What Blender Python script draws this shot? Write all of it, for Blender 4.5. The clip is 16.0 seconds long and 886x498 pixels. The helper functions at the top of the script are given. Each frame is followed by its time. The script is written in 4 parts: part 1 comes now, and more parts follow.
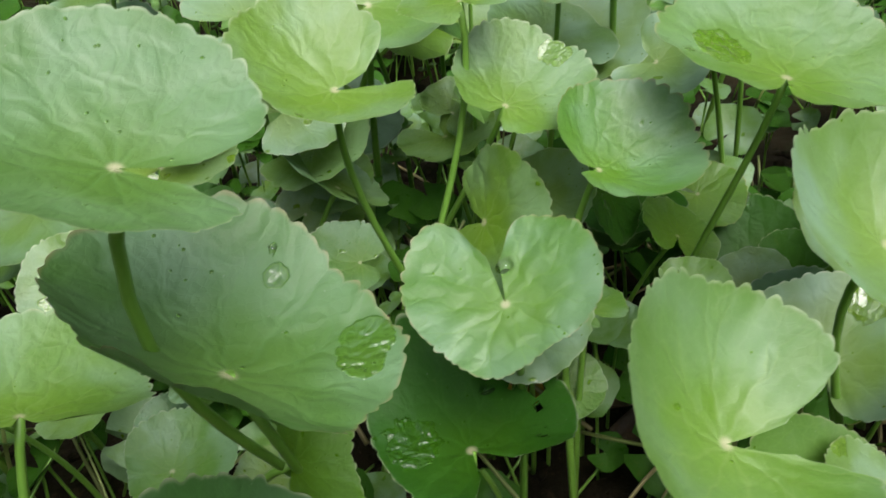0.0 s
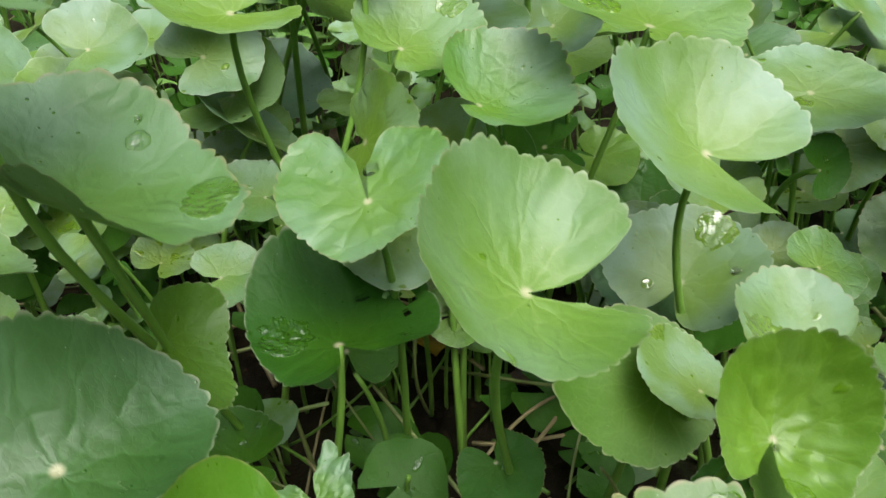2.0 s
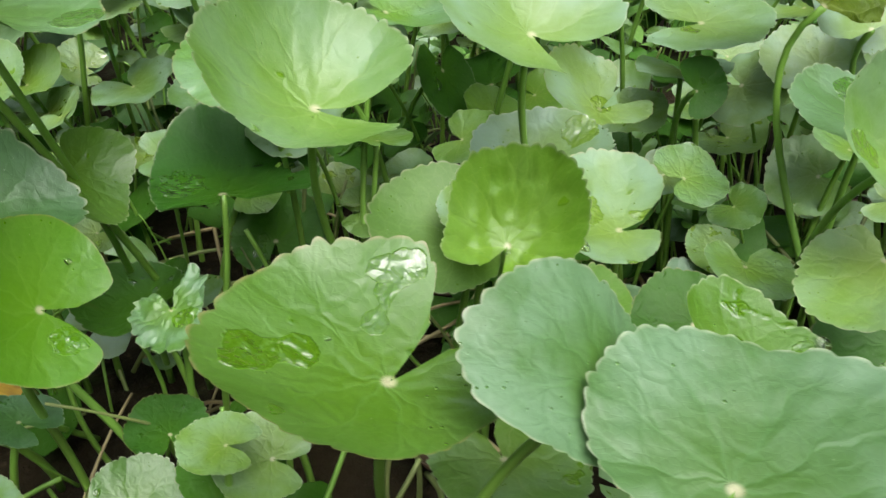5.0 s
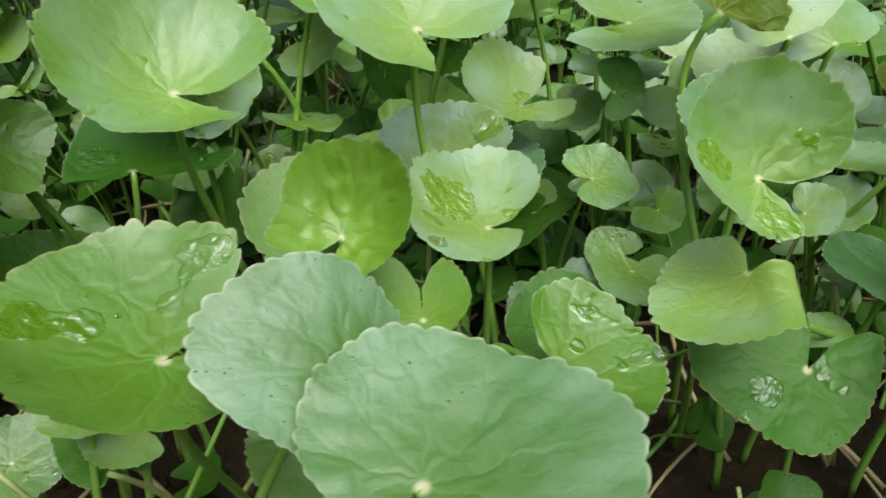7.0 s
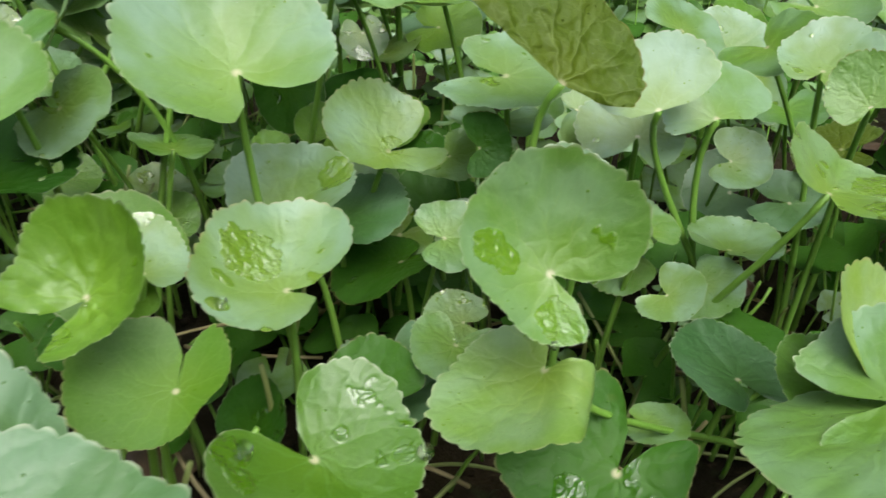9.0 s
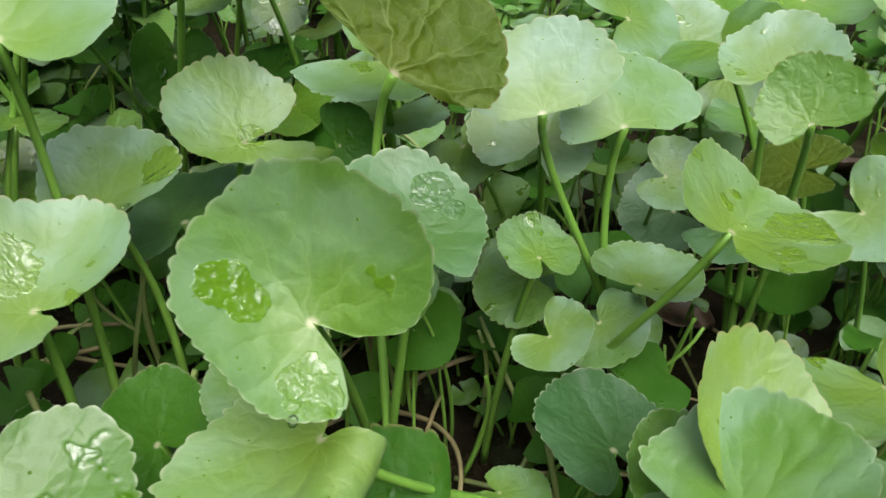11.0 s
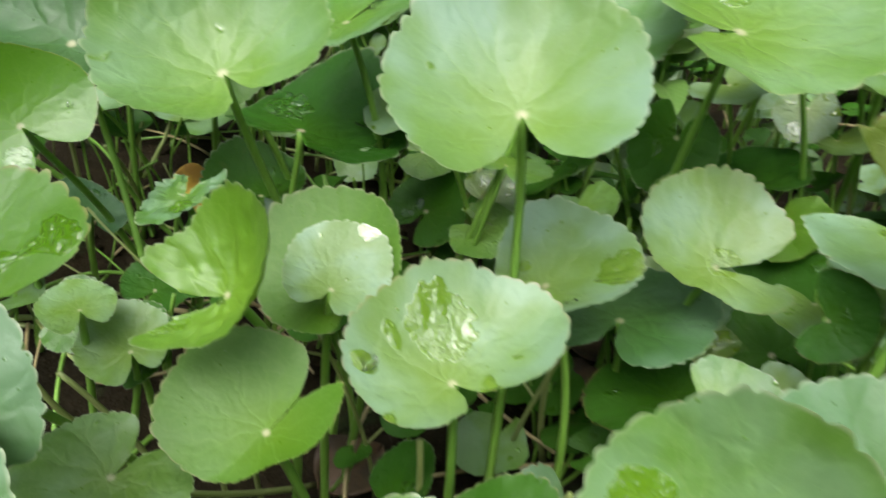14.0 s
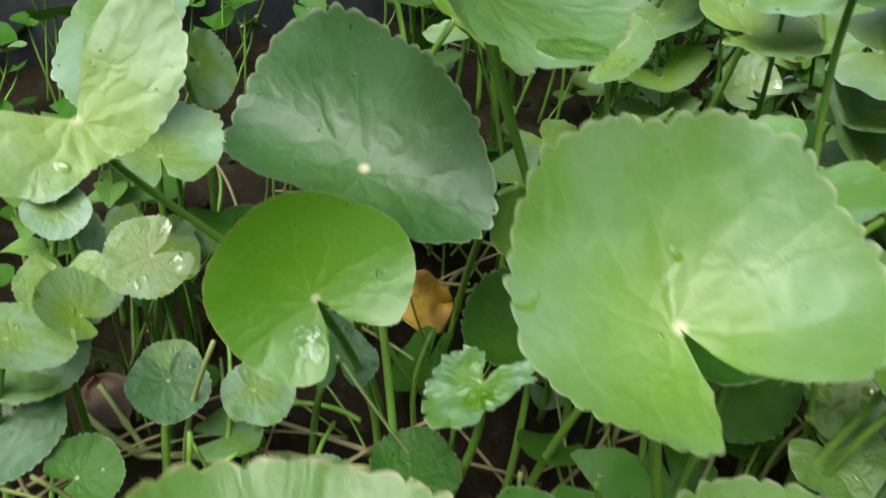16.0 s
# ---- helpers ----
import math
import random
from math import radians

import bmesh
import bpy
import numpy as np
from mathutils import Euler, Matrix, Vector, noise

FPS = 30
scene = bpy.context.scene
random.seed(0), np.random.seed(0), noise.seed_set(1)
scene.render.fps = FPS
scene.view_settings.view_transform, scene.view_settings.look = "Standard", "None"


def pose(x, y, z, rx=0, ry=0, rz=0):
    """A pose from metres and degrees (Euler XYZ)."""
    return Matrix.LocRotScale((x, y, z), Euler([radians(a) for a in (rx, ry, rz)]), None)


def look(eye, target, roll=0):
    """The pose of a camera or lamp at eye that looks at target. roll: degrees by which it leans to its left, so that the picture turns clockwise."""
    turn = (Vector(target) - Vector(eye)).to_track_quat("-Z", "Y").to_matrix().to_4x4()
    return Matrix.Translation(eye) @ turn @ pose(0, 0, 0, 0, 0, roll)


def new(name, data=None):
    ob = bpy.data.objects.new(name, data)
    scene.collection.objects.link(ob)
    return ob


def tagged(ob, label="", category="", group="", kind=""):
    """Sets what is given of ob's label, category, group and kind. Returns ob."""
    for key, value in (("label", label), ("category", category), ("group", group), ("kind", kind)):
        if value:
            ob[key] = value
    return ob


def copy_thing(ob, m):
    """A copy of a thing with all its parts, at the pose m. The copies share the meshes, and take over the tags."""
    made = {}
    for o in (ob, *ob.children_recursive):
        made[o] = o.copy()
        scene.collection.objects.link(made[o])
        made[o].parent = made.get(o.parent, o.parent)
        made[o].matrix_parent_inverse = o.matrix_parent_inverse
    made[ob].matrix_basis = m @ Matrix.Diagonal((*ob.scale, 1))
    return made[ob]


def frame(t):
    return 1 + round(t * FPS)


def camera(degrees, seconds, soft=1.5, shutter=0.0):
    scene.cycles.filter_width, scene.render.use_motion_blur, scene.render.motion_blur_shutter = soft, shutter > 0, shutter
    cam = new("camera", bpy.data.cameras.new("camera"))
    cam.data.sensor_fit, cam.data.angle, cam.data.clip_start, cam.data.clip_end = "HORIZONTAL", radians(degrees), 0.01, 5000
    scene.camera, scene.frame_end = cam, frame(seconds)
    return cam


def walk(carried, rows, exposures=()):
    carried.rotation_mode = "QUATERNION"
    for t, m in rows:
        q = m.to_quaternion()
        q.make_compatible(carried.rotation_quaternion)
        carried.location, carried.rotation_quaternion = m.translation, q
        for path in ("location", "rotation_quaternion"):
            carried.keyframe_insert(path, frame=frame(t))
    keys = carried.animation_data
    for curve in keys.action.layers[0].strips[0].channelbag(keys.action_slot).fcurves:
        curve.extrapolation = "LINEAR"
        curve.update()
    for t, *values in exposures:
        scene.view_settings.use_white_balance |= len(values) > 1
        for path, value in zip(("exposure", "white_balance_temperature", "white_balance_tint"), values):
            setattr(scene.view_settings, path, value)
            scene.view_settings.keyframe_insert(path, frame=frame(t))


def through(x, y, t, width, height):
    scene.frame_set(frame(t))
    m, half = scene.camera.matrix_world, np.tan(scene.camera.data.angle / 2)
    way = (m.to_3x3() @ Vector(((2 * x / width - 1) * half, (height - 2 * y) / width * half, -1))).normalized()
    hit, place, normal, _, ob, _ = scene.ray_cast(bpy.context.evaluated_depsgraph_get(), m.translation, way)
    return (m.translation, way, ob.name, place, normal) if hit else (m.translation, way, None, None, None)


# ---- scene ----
cam = camera(59.3, 16.0, soft=1.5, shutter=0.55)
PATH = [
    (0.0, 0.0314, -0.0000, 0.2762, 55.00, 5.00, -0.00),
    (0.5, 0.0420, -0.0033, 0.2792, 55.90, 4.94, 0.44),
    (1.0, 0.0515, -0.0108, 0.2771, 53.99, 5.09, 1.77),
    (1.5, 0.0543, -0.0210, 0.2727, 54.84, 4.03, 0.22),
    (2.0, 0.0601, -0.0343, 0.2558, 57.07, 2.29, -0.35),
    (2.5, 0.0657, -0.0457, 0.2468, 59.62, 2.36, 1.13),
    (3.0, 0.0715, -0.0581, 0.2373, 58.68, 2.62, 0.80),
    (3.5, 0.0784, -0.0707, 0.2294, 59.15, 2.76, 2.43),
    (4.0, 0.0968, -0.0790, 0.2259, 59.60, 2.37, 3.57),
    (6.5, 0.1742, -0.0827, 0.2321, 57.62, 0.79, 12.58),
    (7.0, 0.1858, -0.0755, 0.2315, 57.78, 0.45, 12.36),
    (7.5, 0.1979, -0.0714, 0.2331, 57.80, 0.12, 15.10),
    (8.0, 0.2107, -0.0679, 0.2345, 57.38, -2.22, 17.78),
    (8.5, 0.2255, -0.0551, 0.2407, 57.96, -3.03, 17.48),
    (9.0, 0.2392, -0.0388, 0.2421, 57.61, -3.51, 16.22),
    (9.5, 0.2507, -0.0249, 0.2441, 56.17, -3.40, 16.04),
    (12.0, 0.2896, 0.0378, 0.2255, 55.42, -8.47, 31.64),
    (12.5, 0.2865, 0.0395, 0.2338, 54.16, -6.18, 42.19),
    (13.0, 0.2848, 0.0433, 0.2367, 54.64, -6.95, 48.82),
    (13.5, 0.2733, 0.0401, 0.2414, 53.95, -6.60, 53.04),
    (14.0, 0.2522, 0.0405, 0.2402, 54.22, -6.27, 57.54),
    (14.5, 0.2255, 0.0400, 0.2371, 53.81, -6.82, 60.25),
    (15.0, 0.2015, 0.0304, 0.2338, 53.48, -7.31, 62.77),
    (15.5, 0.1697, 0.0211, 0.2315, 53.62, -7.46, 66.95),
    (16.0, 0.1426, 0.0167, 0.2356, 53.90, -8.43, 67.53),
]
walk(cam, [(t, pose(*p)) for t, *p in PATH], [(0.0, 1.18, 6400, 11.3), (2.0, 1.38, 6380, 13), (4.0, 1.56, 6360, 14.2), (8.0, 1.39, 6360, 13.3), (12.0, 1.36, 6360, 12.3), (13.5, 1.59, 6360, 12.3), (15.0, 1.19, 6360, 10.3), (16.0, 1.43, 6360, 11.5)])

# ---- light ----
world = bpy.data.worlds.new("world")
scene.world = world
world.use_nodes = True
wn = world.node_tree.nodes
wl = world.node_tree.links
sky = wn.new("ShaderNodeTexSky")
sky.sky_type = "NISHITA"
sky.sun_disc = False
sky.sun_elevation = radians(62)
sky.sun_rotation = radians(149)
sky.air_density, sky.dust_density, sky.ozone_density = 1.0, 3.0, 1.0
cloud = wn.new("ShaderNodeHueSaturation")
cloud.inputs["Saturation"].default_value = 0.5
wl.new(sky.outputs[0], cloud.inputs["Color"])
# an overcast sky is brightest overhead and dim towards the horizon
way = wn.new("ShaderNodeTexCoord")
height = wn.new("ShaderNodeSeparateXYZ")
wl.new(way.outputs["Generated"], height.inputs[0])
cover = wn.new("ShaderNodeMapRange")
cover.interpolation_type = "SMOOTHSTEP"
for socket, value in zip(list(cover.inputs)[1:5], (0.2, 0.95, 0.42, 1.75)):
    socket.default_value = value
wl.new(height.outputs[2], cover.inputs[0])
overcast = wn.new("ShaderNodeVectorMath")
overcast.operation = "SCALE"
wl.new(cloud.outputs[0], overcast.inputs[0])
wl.new(cover.outputs[0], overcast.inputs[3])
wl.new(overcast.outputs[0], wn["Background"].inputs[0])
wn["Background"].inputs[1].default_value = 0.095
sun_data = bpy.data.lights.new("sun", "SUN")
sun_data.energy, sun_data.angle, sun_data.color = 0.8, radians(40), (1.0, 0.98, 0.95)
sun = new("sun", sun_data)
sun.matrix_world = look((0.36, -0.6, 1.3), (0, 0, 0))


# ---- materials ----
def nodes_of(name):
    m = bpy.data.materials.new(name)
    m.use_nodes = True
    return m, m.node_tree.nodes, m.node_tree.links


class Net:
    """Short forms for wiring shader nodes."""

    def __init__(self, name):
        self.m, self.n, self.l = nodes_of(name)
        self.bsdf = self.n["Principled BSDF"]

    def put(self, socket, value):
        if isinstance(value, (int, float)):
            socket.default_value = value
        elif isinstance(value, (tuple, list)):
            socket.default_value = (*value, 1.0)[: len(socket.default_value)]
        else:
            self.l.new(value, socket)

    def math(self, op, a, b=0.0, c=0.0, clamp=False):
        k = self.n.new("ShaderNodeMath")
        k.operation, k.use_clamp = op, clamp
        for s, v in zip(k.inputs, (a, b, c)):
            self.put(s, v)
        return k.outputs[0]

    def vec(self, op, a, b=(0, 0, 0)):
        k = self.n.new("ShaderNodeVectorMath")
        k.operation = op
        self.put(k.inputs[0], a)
        self.put(k.inputs[1], b)
        return k.outputs[0]

    def noise(self, vector, scale, detail=2.0, rough=0.5, out=0):
        k = self.n.new("ShaderNodeTexNoise")
        self.put(k.inputs["Vector"], vector)
        k.inputs["Scale"].default_value, k.inputs["Detail"].default_value = scale, detail
        k.inputs["Roughness"].default_value = rough
        return k.outputs[out]

    def voronoi(self, vector, scale, feature="DISTANCE_TO_EDGE"):
        k = self.n.new("ShaderNodeTexVoronoi")
        k.feature = feature
        self.put(k.inputs["Vector"], vector)
        k.inputs["Scale"].default_value = scale
        return k.outputs["Distance"]

    def step(self, v, low, high, a=0.0, b=1.0):
        k = self.n.new("ShaderNodeMapRange")
        k.interpolation_type = "SMOOTHSTEP"
        for s, x in zip(k.inputs, (v, low, high, a, b)):
            self.put(s, x)
        return k.outputs[0]

    def mix(self, fac, a, b):
        k = self.n.new("ShaderNodeMix")
        k.data_type = "RGBA"
        self.put(k.inputs[0], fac)
        self.put(k.inputs[6], a)
        self.put(k.inputs[7], b)
        return k.outputs[2]

    def bump(self, height, strength, distance):
        k = self.n.new("ShaderNodeBump")
        k.inputs["Strength"].default_value, k.inputs["Distance"].default_value = strength, distance
        self.put(k.inputs["Height"], height)
        return k.outputs[0]


def leaf_material(name, color, vein, wet=0.5, dry_rough=0.43, through=0.13, blotch=0.0, wax_sheen=0.35, spec=0.72, ior=1.5, relief=0.42, heart=0.6, veins=0.13):
    """A pennywort blade: forking veins, a fine net, a waxy bloom with painted sky sheen, films and beads of rain,
    spots.
    """
    k = Net(name)
    uv = k.n.new("ShaderNodeUVMap")
    uv.uv_map = "blade"
    info = k.n.new("ShaderNodeObjectInfo")
    rnd = info.outputs["Random"]
    shift = k.n.new("ShaderNodeCombineXYZ")
    k.put(shift.inputs[2], k.math("MULTIPLY", rnd, 37.0))
    own = k.vec("ADD", uv.outputs[0], shift.outputs[0])
    wob = k.vec("SCALE", k.vec("SUBTRACT", k.noise(own, 3.2, out=1), (0.5, 0.5, 0.5)))
    wob.node.inputs[3].default_value = 0.26
    bent = k.vec("ADD", uv.outputs[0], wob)
    sep = k.n.new("ShaderNodeSeparateXYZ")
    k.put(sep.inputs[0], bent)
    length = k.n.new("ShaderNodeVectorMath")
    length.operation = "LENGTH"
    k.put(length.inputs[0], uv.outputs[0])
    rho = length.outputs["Value"]
    # each main vein forks once on its way out, and again near the margin
    ang = k.math("ARCTAN2", sep.outputs[1], sep.outputs[0])
    part_of = k.math("FRACT", k.math("ADD", k.math("DIVIDE", ang, 0.62), 10.5))
    off = k.math("MULTIPLY", k.math("ABSOLUTE", k.math("SUBTRACT", part_of, 0.5)), 0.62)
    dist = k.math("MULTIPLY", rho, off)
    fork_at = k.math("ADD", 0.3, k.math("MULTIPLY", k.noise(own, 1.7, 1.0), 0.4))
    dist = k.math("ABSOLUTE", k.math("SUBTRACT", dist, k.math("MULTIPLY", k.math("MAXIMUM", k.math("SUBTRACT", rho, fork_at), 0.0), 0.3)))
    twig = k.math("ABSOLUTE", k.math("SUBTRACT", dist, k.math("MULTIPLY", k.math("MAXIMUM", k.math("SUBTRACT", rho, k.math("ADD", fork_at, 0.28)), 0.0), 0.34)))
    width = k.math("MAXIMUM", k.math("SUBTRACT", 0.027, k.math("MULTIPLY", rho, 0.017)), 0.009)
    main = k.step(twig, 0.0, width, 1.0, 0.0)
    main = k.math("MULTIPLY", main, k.step(rho, 0.45, 1.05, 1.0, 0.3))
    net = k.step(k.voronoi(k.vec("ADD", own, wob), 5.5), 0.0, 0.09, 1.0, 0.0)
    fine = k.step(k.voronoi(own, 17.0), 0.0, 0.12, 1.0, 0.0)
    mid = k.step(rho, 0.015, 0.075, 1.0, 0.0)
    large = k.noise(own, 1.3, 3.0)
    grain = k.noise(own, 26.0, 3.0, 0.65)
    hue = k.math("ADD", k.math("MULTIPLY", large, 0.7), k.math("MULTIPLY", rnd, 0.5))
    c0 = tuple(x * y for x, y in zip(color, (0.78, 0.86, 0.85)))
    c1 = tuple(min(1, x * y) for x, y in zip(color, (1.3, 1.1, 0.9)))
    base = k.mix(k.step(hue, 0.3, 0.95), c0, c1)
    base = k.mix(k.math("MULTIPLY", k.step(grain, 0.35, 0.75), 0.16), base, tuple(x * 0.72 for x in color))
    base = k.mix(k.math("MULTIPLY", net, 0.5 * veins), base, vein)
    base = k.mix(k.math("MULTIPLY", fine, 0.04), base, vein)
    if blotch:
        spot = k.step(k.noise(own, 3.4, 3.0, 0.6), 0.62 - 0.1 * blotch, 0.72)
        base = k.mix(k.math("MULTIPLY", spot, 0.7 * blotch), base, (0.24, 0.2, 0.05))
    # tiny rain sparkles, painted as pale specks in the base colour
    speck = k.step(k.voronoi(own, 9.0, "F1"), 0.028, 0.05, 1.0, 0.0)
    base = k.mix(k.math("MULTIPLY", speck, 0.5), base, (0.42, 0.45, 0.34))
    # rain: films where the blade holds them, and scattered beads
    held = k.n.new("ShaderNodeAttribute")
    held.attribute_name = "wet"
    ragged = k.math("MULTIPLY", k.math("SUBTRACT", k.noise(own, 5.0, 3.0, 0.55), 0.5), 1.1)
    film = k.step(k.math("ADD", held.outputs["Fac"], ragged), 0.42, 0.5)
    rise = k.step(k.math("ADD", held.outputs["Fac"], ragged), 0.36, 0.75)
    loose = k.step(k.noise(own, 2.1, 2.0, 0.5), 0.68 - 0.2 * wet, 0.73 - 0.2 * wet)
    film = k.math("MAXIMUM", film, loose)
    round_off = k.voronoi(k.vec("ADD", own, (3.1, 1.7, 0)), 8.5, "F1")
    some = k.step(k.noise(own, 2.6, 0.0), 0.61, 0.63)
    bead = k.math("MULTIPLY", k.step(round_off, 0.1, 0.13, 1.0, 0.0), some)
    dome = k.math("MULTIPLY", k.step(round_off, 0.0, 0.13, 1.0, 0.0), some)
    film = k.math("MAXIMUM", film, bead)
    inner = k.math("MULTIPLY", k.step(k.math("ADD", rho, k.math("MULTIPLY", large, 0.5)), 0.3, 1.15, 1.0, 0.0), k.step(k.noise(own, 1.1, 2.0), 0.2, 0.6, 0.35, 1.0))
    base = k.mix(k.math("MULTIPLY", inner, heart), base, tuple(min(1, x * y) for x, y in zip(color, (1.2, 1.0, 0.35))))
    # waxy bloom with the sky's sheen painted into the base, stronger towards the rim
    bloom_sheen = k.math("MULTIPLY", k.step(k.noise(own, 1.3, 2.0), 0.34, 0.64, 0.12, 1.0), wax_sheen)
    bloom_sheen = k.math("MULTIPLY", bloom_sheen, k.step(k.math("ADD", rho, k.math("MULTIPLY", k.noise(own, 2.2, 2.0), 0.5)), 0.35, 1.25, 0.2, 1.25))
    bloom_sheen = k.math("MULTIPLY", bloom_sheen, k.math("SUBTRACT", 1.0, k.math("MULTIPLY", main, 0.35)))
    base = k.mix(k.math("MULTIPLY", bloom_sheen, k.math("SUBTRACT", 1.0, film)), base, (0.225, 0.365, 0.255))
    base = k.mix(k.math("MULTIPLY", main, veins), base, vein)
    base = k.mix(k.math("MULTIPLY", mid, 0.8), base, (0.5, 0.48, 0.28))
    base = k.mix(k.math("MULTIPLY", film, 0.35), base, tuple(x * y for x, y in zip(color, (1.0, 0.95, 0.3))))
    rim = k.n.new("ShaderNodeAttribute")
    rim.attribute_name = "edge"
    rim_color = k.mix(k.step(k.math("FRACT", k.math("MULTIPLY", rnd, 7.3)), 0.55, 0.85), (0.46, 0.5, 0.32), (0.34, 0.24, 0.12))
    base = k.mix(k.math("MULTIPLY", rim.outputs["Fac"], 0.6), base, rim_color)
    k.put(k.bsdf.inputs["Base Color"], base)
    rough = k.math("SUBTRACT", k.math("ADD", dry_rough, k.math("MULTIPLY", grain, 0.1)), k.math("MULTIPLY", film, dry_rough))
    k.put(k.bsdf.inputs["Roughness"], rough)
    k.put(k.bsdf.inputs["Specular IOR Level"], spec)
    k.bsdf.inputs["IOR"].default_value = ior
    k.put(k.bsdf.inputs["Coat Weight"], film)
    k.bsdf.inputs["Coat Roughness"].default_value = 0.03
    k.bsdf.inputs["Coat IOR"].default_value = 1.5
    # relief: sunk veins, pillows between them, the film's wrinkles
    dryness = k.math("SUBTRACT", 1.0, k.math("MULTIPLY", film, 0.6))
    valley = k.step(dist, 0.0, 0.075, 1.0, 0.0)
    gully = k.step(twig, 0.0, 0.03, 1.0, 0.0)
    cells = k.step(k.voronoi(k.vec("ADD", own, wob), 4.2), 0.0, 0.3, 1.0, 0.0)
    high = k.math("SUBTRACT", 0.0, k.math("ADD", k.math("MULTIPLY", valley, 0.3), k.math("MULTIPLY", gully, 0.12)))
    high = k.math("ADD", high, k.math("MULTIPLY", cells, k.math("MULTIPLY", k.noise(own, 1.8, 1.0), -0.95)))
    high = k.math("ADD", high, k.math("MULTIPLY", k.noise(own, 5.0, 1.0), 0.4))
    high = k.math("ADD", high, k.math("MULTIPLY", fine, -0.05))
    wrinkle = k.math("ADD", 0.12, k.math("MULTIPLY", k.noise(k.vec("ADD", own, wob), 9.0, 1.5), 1.5))
    high = k.math("ADD", k.math("MULTIPLY", high, dryness), k.math("MULTIPLY", film, wrinkle))
    high = k.math("ADD", high, k.math("MULTIPLY", dome, 0.8))
    girth = k.n.new("ShaderNodeAttribute")
    girth.attribute_name = "girth"
    high = k.math("MULTIPLY", high, girth.outputs["Fac"])
    normal = k.bump(high, min(1.0, relief), 0.0006 * max(1.0, relief))
    k.put(k.bsdf.inputs["Normal"], normal)
    k.put(k.bsdf.inputs["Coat Normal"], k.bump(k.math("ADD", k.math("ADD", k.math("MULTIPLY", wrinkle, 1.0), k.math("MULTIPLY", rise, 1.3)), k.math("ADD", high, dome)), 1.0, 0.0008))
    thru = k.n.new("ShaderNodeBsdfTranslucent")
    k.put(thru.inputs[0], k.mix(0.5, base, tuple(min(1, x * y) for x, y in zip(color, (2.2, 1.7, 0.5)))))
    k.put(thru.inputs["Normal"], normal)
    both = k.n.new("ShaderNodeMixShader")
    both.inputs[0].default_value = through
    k.l.new(k.bsdf.outputs[0], both.inputs[1])
    k.l.new(thru.outputs[0], both.inputs[2])
    k.l.new(both.outputs[0], k.n["Material Output"].inputs[0])
    return k.m


def water_material():
    k = Net("water")
    k.bsdf.inputs["Base Color"].default_value = (1, 1, 1, 1)
    k.bsdf.inputs["Roughness"].default_value = 0.02
    k.bsdf.inputs["IOR"].default_value = 1.33
    k.bsdf.inputs["Transmission Weight"].default_value = 1.0
    return k.m


def stalk_material(name, color, dark, rough=0.4):
    k = Net(name)
    at = k.n.new("ShaderNodeTexCoord").outputs["Object"]
    rnd = k.n.new("ShaderNodeObjectInfo").outputs["Random"]
    stripes = k.noise(k.vec("MULTIPLY", at, (900, 900, 40)), 1.0, 3.0)
    patch = k.noise(at, 45.0, 3.0)
    base = k.mix(k.step(k.math("ADD", patch, k.math("MULTIPLY", rnd, 0.3)), 0.4, 0.85), color, dark)
    base = k.mix(k.math("MULTIPLY", stripes, 0.3), base, tuple(min(1, 1.4 * c) for c in color))
    k.put(k.bsdf.inputs["Base Color"], base)
    k.bsdf.inputs["Roughness"].default_value = rough
    k.put(k.bsdf.inputs["Normal"], k.bump(stripes, 0.3, 0.0003))
    return k.m


def soil_material():
    k = Net("soil")
    at = k.n.new("ShaderNodeTexCoord").outputs["Object"]
    big, small = k.noise(at, 9.0, 4.0), k.noise(at, 160.0, 5.0, 0.7)
    base = k.mix(k.step(big, 0.35, 0.7), (0.011, 0.0085, 0.003), (0.026, 0.019, 0.0075))
    base = k.mix(k.step(small, 0.55, 0.75), base, (0.055, 0.042, 0.02))
    moss = k.step(k.noise(at, 22.0, 4.0, 0.65), 0.56, 0.66)
    base = k.mix(k.math("MULTIPLY", moss, 0.5), base, (0.03, 0.05, 0.015))
    k.put(k.bsdf.inputs["Base Color"], base)
    k.put(k.bsdf.inputs["Roughness"], k.step(k.noise(at, 30.0, 3.0), 0.35, 0.65, 0.6, 0.95))
    k.bsdf.inputs["Specular IOR Level"].default_value = 0.14
    k.put(k.bsdf.inputs["Normal"], k.bump(small, 0.9, 0.004))
    return k.m


def dead_material(name, color, dark):
    k = Net(name)
    at = k.n.new("ShaderNodeTexCoord").outputs["Object"]
    v = k.noise(at, 70.0, 4.0, 0.6)
    k.put(k.bsdf.inputs["Base Color"], k.mix(k.step(v, 0.35, 0.65), color, dark))
    k.bsdf.inputs["Roughness"].default_value = 0.6
    k.put(k.bsdf.inputs["Normal"], k.bump(k.noise(at, 260.0, 3.0), 0.5, 0.001))
    return k.m


VEIN = (0.36, 0.47, 0.2)
MID = leaf_material("leaf_green", (0.103, 0.235, 0.0119), VEIN, wet=-0.1, wax_sheen=0.32, dry_rough=0.44, spec=0.71)
SATIN = leaf_material("leaf_satin_green", (0.088, 0.225, 0.00935), (0.25, 0.43, 0.12), wet=-0.4, wax_sheen=0.39, dry_rough=0.42, spec=0.77, relief=0.42)
BLUE = leaf_material("leaf_blue_green", (0.0445, 0.136, 0.0187), (0.13, 0.32, 0.11), wax_sheen=0.25, wet=-0.3, dry_rough=0.44, spec=0.71, relief=0.4)
